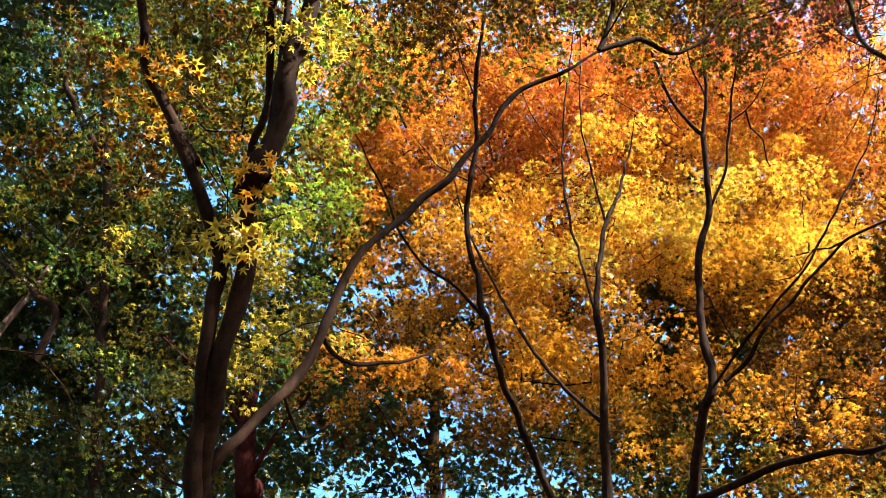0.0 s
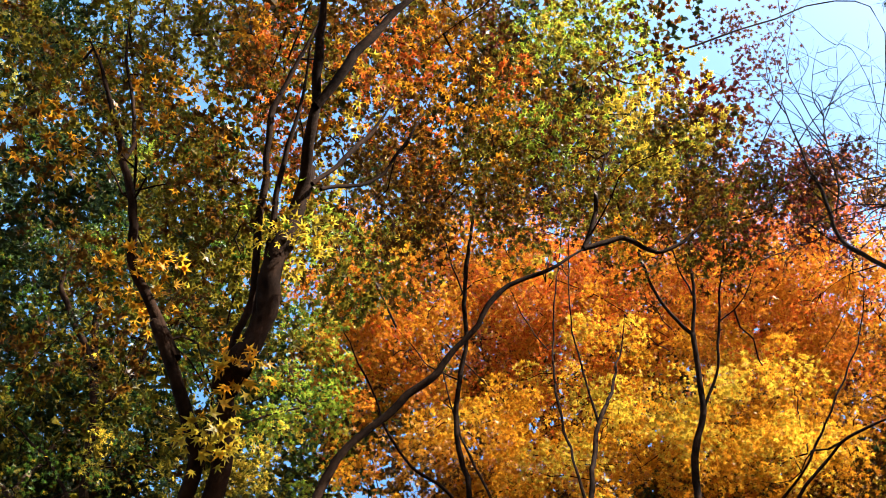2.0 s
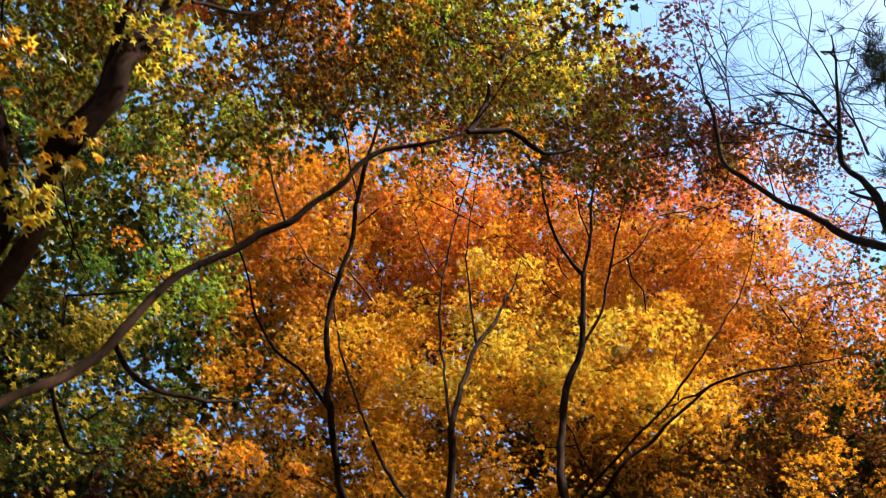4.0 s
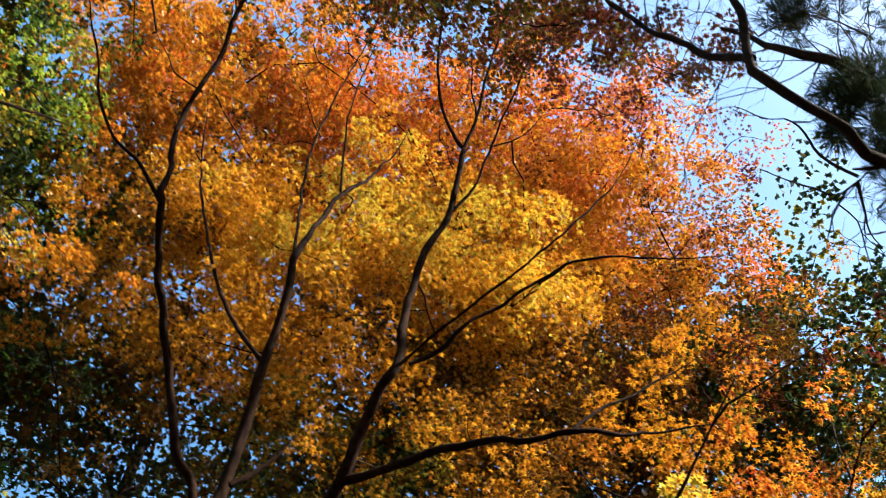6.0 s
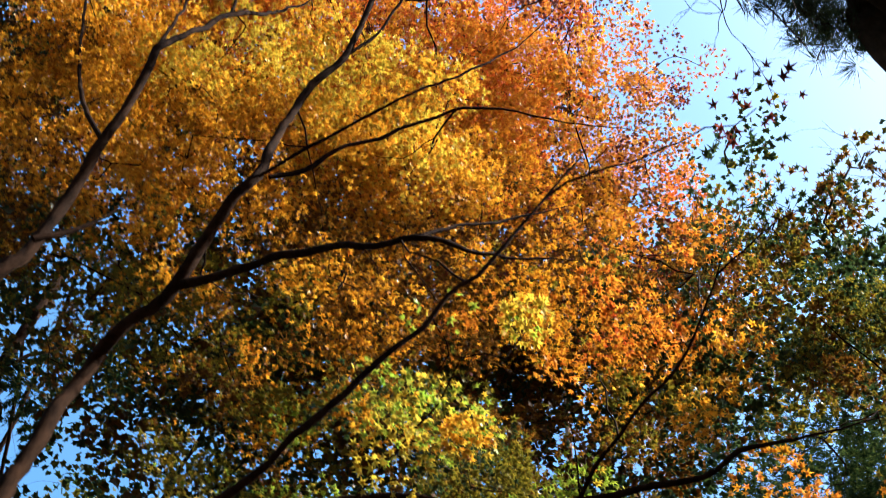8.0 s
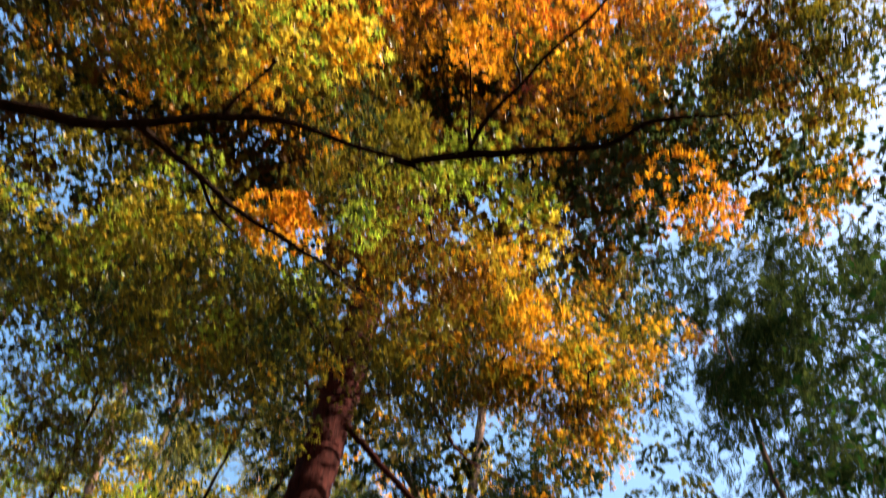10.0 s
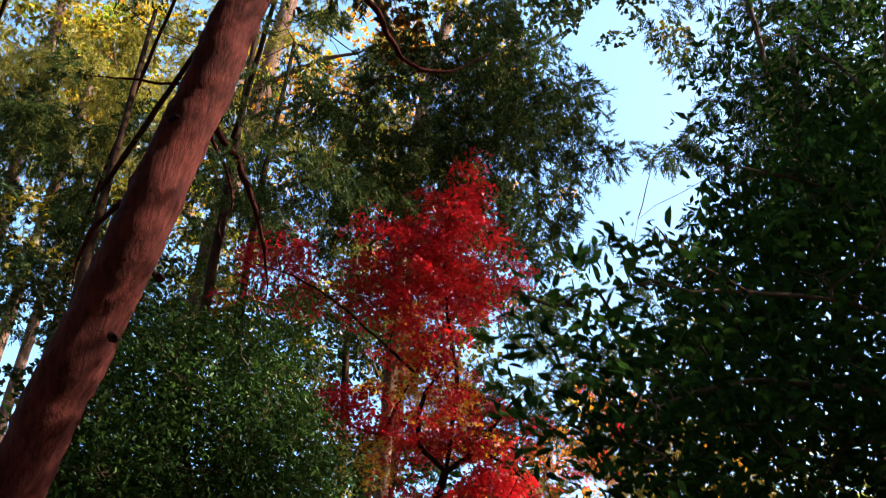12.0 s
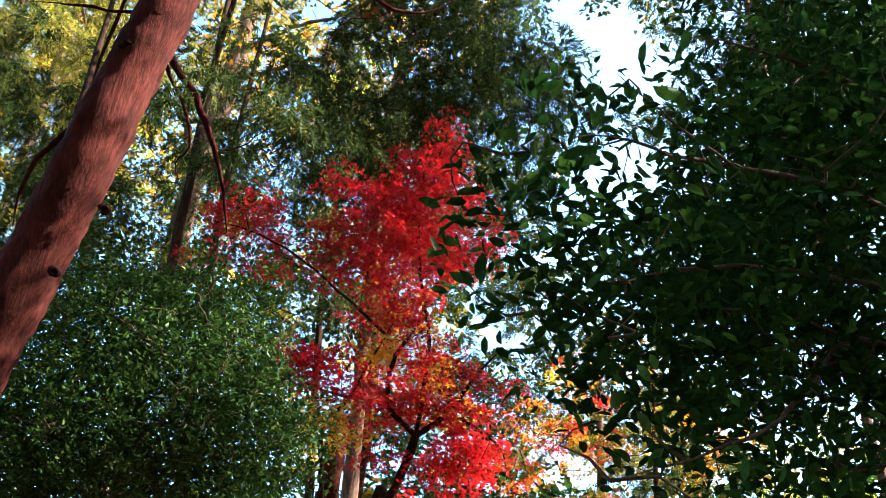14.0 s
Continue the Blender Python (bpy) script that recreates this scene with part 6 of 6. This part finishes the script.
wood_maple_g = tree("maple_tree", "shaded brown and dark green tree deeper in the wood", "tree", "shaded trees of the wood")
limb(wood_maple_g, "trunk", [(1.65, 16.85, -0.10), (1.75, 16.85, 5.96), (1.65, 16.95, 13.12)], 0.11, 0.03, 0.4)
limb(wood_maple_g, "limb", [(1.65, 16.85, 9.54), (1.87, 13.85, 11.69), (2.20, 8.85, 11.93)], 0.04, 0.012, 0.3)
foliage(wood_maple_g, (1.08, 8.21, 10.93), (2.07, 1.65, 1.12), 5570, "dark:4 olive:3 brown:1", 0.088, FAR_LEAF)
foliage(wood_maple_g, (3.50, 7.22, 10.37), (1.80, 1.32, 1.06), 3840, "brown:3 dark:4 olive:2", 0.088, FAR_LEAF)
foliage(wood_maple_g, (2.02, 9.61, 10.28), (2.18, 0.88, 0.98), 2487, "dark:4 olive:3", 0.088, FAR_LEAF)
finish(wood_maple_g)

dark_evergreen = tree("evergreen_tree", "dark evergreen tree behind the glossy camellia", "tree", "", TWIG_BARK)
limb(dark_evergreen, "trunk", [(8.15, 7.82, -0.10), (8.25, 7.82, 2.72), (8.05, 7.92, 5.45), (8.15, 7.82, 7.78)], 0.050, 0.030, 0.4)
broadleaf(dark_evergreen, (8.25, 7.95, 5.50), (0.97, 1.09, 1.16), 6408, "evergreen", 0.086, 0, OVAL_FAR)
broadleaf(dark_evergreen, (7.77, 7.57, 6.78), (0.82, 0.69, 0.59), 1678, "evergreen", 0.086, 0, OVAL_FAR)
broadleaf(dark_evergreen, (8.01, 8.28, 4.41), (0.90, 0.76, 0.73), 1500, "evergreen", 0.086, 0, OVAL_FAR)
broadleaf(dark_evergreen, (8.56, 7.50, 6.70), (0.52, 0.87, 0.84), 1876, "evergreen", 0.086, 0, OVAL_FAR)
broadleaf(dark_evergreen, (7.55, 8.35, 5.15), (0.62, 0.60, 0.62), 1700, "evergreen", 0.090, 0, OVAL_FAR)
finish(dark_evergreen)

cedar_h = tree("cedar_tree", "tall thin-crowned conifer against the bright sky", "tree", "cedar trees", LIT_CEDAR_BARK)
limb(cedar_h, "trunk", [(10.15, 9.51, -0.10), (10.25, 9.51, 5.18), (10.05, 9.61, 10.37), (10.15, 9.51, 14.81)], 0.050, 0.030, 0.4)
needles(cedar_h, (10.94, 11.94, 10.77), (0.97, 1.55, 1.56), 564, "cedar")
needles(cedar_h, (11.38, 8.96, 13.39), (1.21, 1.44, 1.43), 1544, "cedar")
needles(cedar_h, (11.01, 10.22, 13.81), (1.98, 1.73, 1.70), 2274, "cedar")
needles(cedar_h, (11.57, 10.61, 11.74), (1.37, 1.70, 1.67), 1648, "cedar")
needles(cedar_h, (7.98, 9.56, 13.66), (1.05, 0.99, 1.43), 673, "cedar")
needles(cedar_h, (8.88, 9.10, 12.62), (1.12, 0.83, 1.42), 626, "cedar")
needles(cedar_h, (10.04, 8.65, 13.67), (1.85, 1.22, 1.90), 2616, "cedar")
needles(cedar_h, (9.57, 7.72, 12.88), (1.20, 1.37, 1.84), 1949, "cedar")
needles(cedar_h, (10.00, 9.65, 12.97), (0.88, 1.38, 1.84), 362, "cedar")
needles(cedar_h, (6.93, 7.84, 12.66), (0.83, 0.79, 0.87), 426, "cedar")
needles(cedar_h, (10.05, 7.92, 11.49), (0.83, 0.90, 0.94), 568, "cedar")
needles(cedar_h, (11.05, 9.65, 9.89), (0.90, 1.20, 1.13), 1587, "cedar")
needles(cedar_h, (11.42, 10.81, 10.21), (0.90, 0.90, 0.93), 612, "cedar")
needles(cedar_h, (11.12, 9.95, 11.44), (0.82, 1.05, 1.07), 765, "cedar")
needles(cedar_h, (10.32, 10.06, 11.38), (0.45, 0.79, 0.76), 145, "cedar")
finish(cedar_h)

cedar_i = tree("cedar_tree", "tall straight cedar with drooping needle sprays", "tree", "cedar trees", LIT_CEDAR_BARK)
limb(cedar_i, "trunk", [(-5.00, 5.46, -0.10), (-4.90, 5.46, 5.50), (-5.10, 5.56, 11.00), (-5.00, 5.46, 15.71)], 0.050, 0.030, 0.4)
needles(cedar_i, (-5.19, 6.54, 12.32), (1.44, 1.45, 1.49), 2360, "cedar")
needles(cedar_i, (-5.76, 4.67, 13.64), (1.12, 1.51, 1.88), 1723, "cedar")
needles(cedar_i, (-5.85, 6.26, 11.68), (0.90, 1.44, 1.86), 925, "cedar")
needles(cedar_i, (-5.54, 0.99, 14.71), (0.75, 1.16, 1.57), 782, "cedar")
needles(cedar_i, (-2.67, 8.85, 11.83), (1.94, 1.23, 1.82), 633, "cedar")
finish(cedar_i)


# ---- woods round the place, with unseen trees added to block light ----
def conifer(height, count, seed_label, fine=(0.65, 1.15)):
    """A tall cedar of the woods behind: straight trunk, tiers of drooping sprays."""
    ob = tree("cedar_tree", seed_label, "tree", "woodland cedars", LIT_CEDAR_BARK)
    limb(ob, "trunk", [(0, 0, -0.1), (0.1, 0, height * 0.4), (-0.1, 0.1, height * 0.8), (0, 0, height)], height * 0.011, 0.05, 0.5)
    for k in range(9):
        z = height * (0.28 + 0.08 * k)
        wide = height * 0.12 * (1.15 - 0.1 * k)
        places, normals, ways, _ = sprays(ob, (rng.normal() * 0.3, rng.normal() * 0.3, z), (wide, wide, height * 0.05), count // 9, 12, 0.9, 0.5, 0.05)
        ways[:, 2] -= 0.5
        v, t = scatter(CEDAR_SPRAY, places, normals, unit(ways), rng.uniform(*fine, len(places)))
        # Every third tier takes the needle copy that has sunlight in its colour.
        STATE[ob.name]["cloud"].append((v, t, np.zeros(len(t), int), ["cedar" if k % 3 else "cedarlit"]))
    finish(ob)
    return ob


def shade_tree(height, per=270, big=(0.32, 0.52)):
    """A broad evergreen added behind the path to block sun, and for background."""
    ob = tree("evergreen_tree", "broad dark evergreen tree added for shade and background", "tree", "evergreens behind the path", TWIG_BARK)
    limb(ob, "trunk", [(0, 0, -0.1), (0.15, 0, height * 0.3), (-0.1, 0.2, height * 0.7), (0, 0, height * 0.95)], 0.16, 0.04, 0.4)
    for k in range(6):
        at = (rng.normal() * 0.7, rng.normal() * 0.7, height * (0.33 + 0.11 * k))
        places, normals, ways, _ = sprays(ob, at, (1.9, 1.9, height * 0.09), per, 12, 0.7, 0.5, 0.06)
        v, t = scatter(OVAL_FAR, places, normals, ways, rng.uniform(*big, len(places)))
        STATE[ob.name]["cloud"].append((v, t, np.zeros(len(t), int), ["evergreen"]))
    finish(ob)
    return ob


tall = conifer(26, 380, "tall cedar of the wood beside the path, added to cut sky light")
short = conifer(19, 340, "cedar of the wood beside the path")
front = conifer(24, 1150, "tall cedar of the wood ahead with drooping sprays", (0.28, 0.6))
front.matrix_basis = pose(-4.5, 27.0, 0)
for k, (x, y) in enumerate([(1.0, 33.0), (-10.0, 22.0), (24.0, 26.0), (31.0, 17.0), (-7.0, 15.0), (7.0, 39.0)]):
    copy_thing(front, pose(x, y, 0, 0, 0, 73 * k))
tall.matrix_basis = pose(-16.0, 17.0, 0)
short.matrix_basis = pose(-9.0, 12.0, 0)
# Ring left and behind, mostly out of view, added to close off the sky.
for k in range(9):
    turn = radians(-150 + 15 * k)
    far = 14.5 + 3 * (k % 2) + rng.uniform(-1, 1)
    copy_thing(short, pose(1 + far * math.sin(turn), 2 + far * math.cos(turn), 0, 0, 0, 61 * k))
# Tall cedars left and behind, largely unseen, added to cut sky light.
for x, y, turn in [(-8.5, 4.5, 10), (-9.5, 0.5, 80), (-8.0, -4.0, 150), (-4.5, -8.0, 220), (-1.0, -11.5, 290), (-12.0, 8.0, 30), (-12.5, -2.5, 100), (-8.5, -9.5, 170), (-3.5, -14.0, 240)]:
    copy_thing(tall, pose(x, y, 0, 0, 0, turn))
shade = shade_tree(11)
shade.matrix_basis = pose(9.5, -2.0, 0)
# Unseen behind and right of the path, added to shade the lower boughs.
for k, (x, y) in enumerate([(6.2, -6.0), (8.0, -4.4), (4.0, -8.2), (10.6, -4.6), (12.6, -1.6), (8.2, -7.4), (14.2, 3.2), (1.5, -9.5)]):
    copy_thing(shade, pose(x, y, 0, 0, 0, 47 * k + 20))
for k in range(8):
    turn = radians(-12 + 11 * k)
    copy_thing(shade, pose(3.5 + (19 + 3 * (k % 2)) * math.sin(turn), 4.5 + (19 + 3 * (k % 2)) * math.cos(turn), 0, 0, 0, 83 * k))
# Added on the right to keep sun off the leaning cedar, bush and camellia.
fine = shade_tree(11, 1600, (0.10, 0.17))
fine.matrix_basis = pose(9.9, 5.0, 0)
copy_thing(fine, pose(11.4, 7.4, 0, 0, 0, 160))
copy_thing(fine, pose(12.6, 5.2, 0, 0, 0, 207))
copy_thing(fine, pose(10.2, 2.5, 0, 0, 0, 75) @ Matrix.Scale(0.8, 4))


def high_crown(x, y, low, layers):
    """A tall unseen evergreen whose small high crown behind the path blocks the sun."""
    ob = tree("evergreen_tree", "unseen tall evergreen with a small high crown, added for shade", "tree", "evergreens behind the path", TWIG_BARK)
    top = low + 0.9 * layers
    limb(ob, "trunk", [(x, y, -0.1), (x + 0.1, y, top * 0.34), (x - 0.05, y + 0.1, top * 0.68), (x, y, top)], 0.14, 0.03, 0.4)
    for k in range(layers):
        at = (x + rng.normal() * 0.3, y + rng.normal() * 0.3, low + 0.9 * k)
        places, normals, ways, _ = sprays(ob, at, (1.6, 1.6, 0.6), 110, 12, 0.5, 0.5, 0.06)
        v, t = scatter(OVAL_FAR, places, normals, ways, rng.uniform(0.3, 0.5, len(places)))
        STATE[ob.name]["cloud"].append((v, t, np.zeros(len(t), int), ["evergreen"]))
    finish(ob)


# Both crowns are added on the sun's side to shade the near maple.
high_crown(5.6, -3.2, 11.3, 4)
high_crown(6.5, -0.4, 10.2, 2)
# Taller ones, added to shade the near maple and the hanging leaves.
high = shade_tree(13.5)
high.matrix_basis = pose(2.6, -5.6, 0)
copy_thing(high, pose(12.6, 2.6, 0, 0, 0, 310))
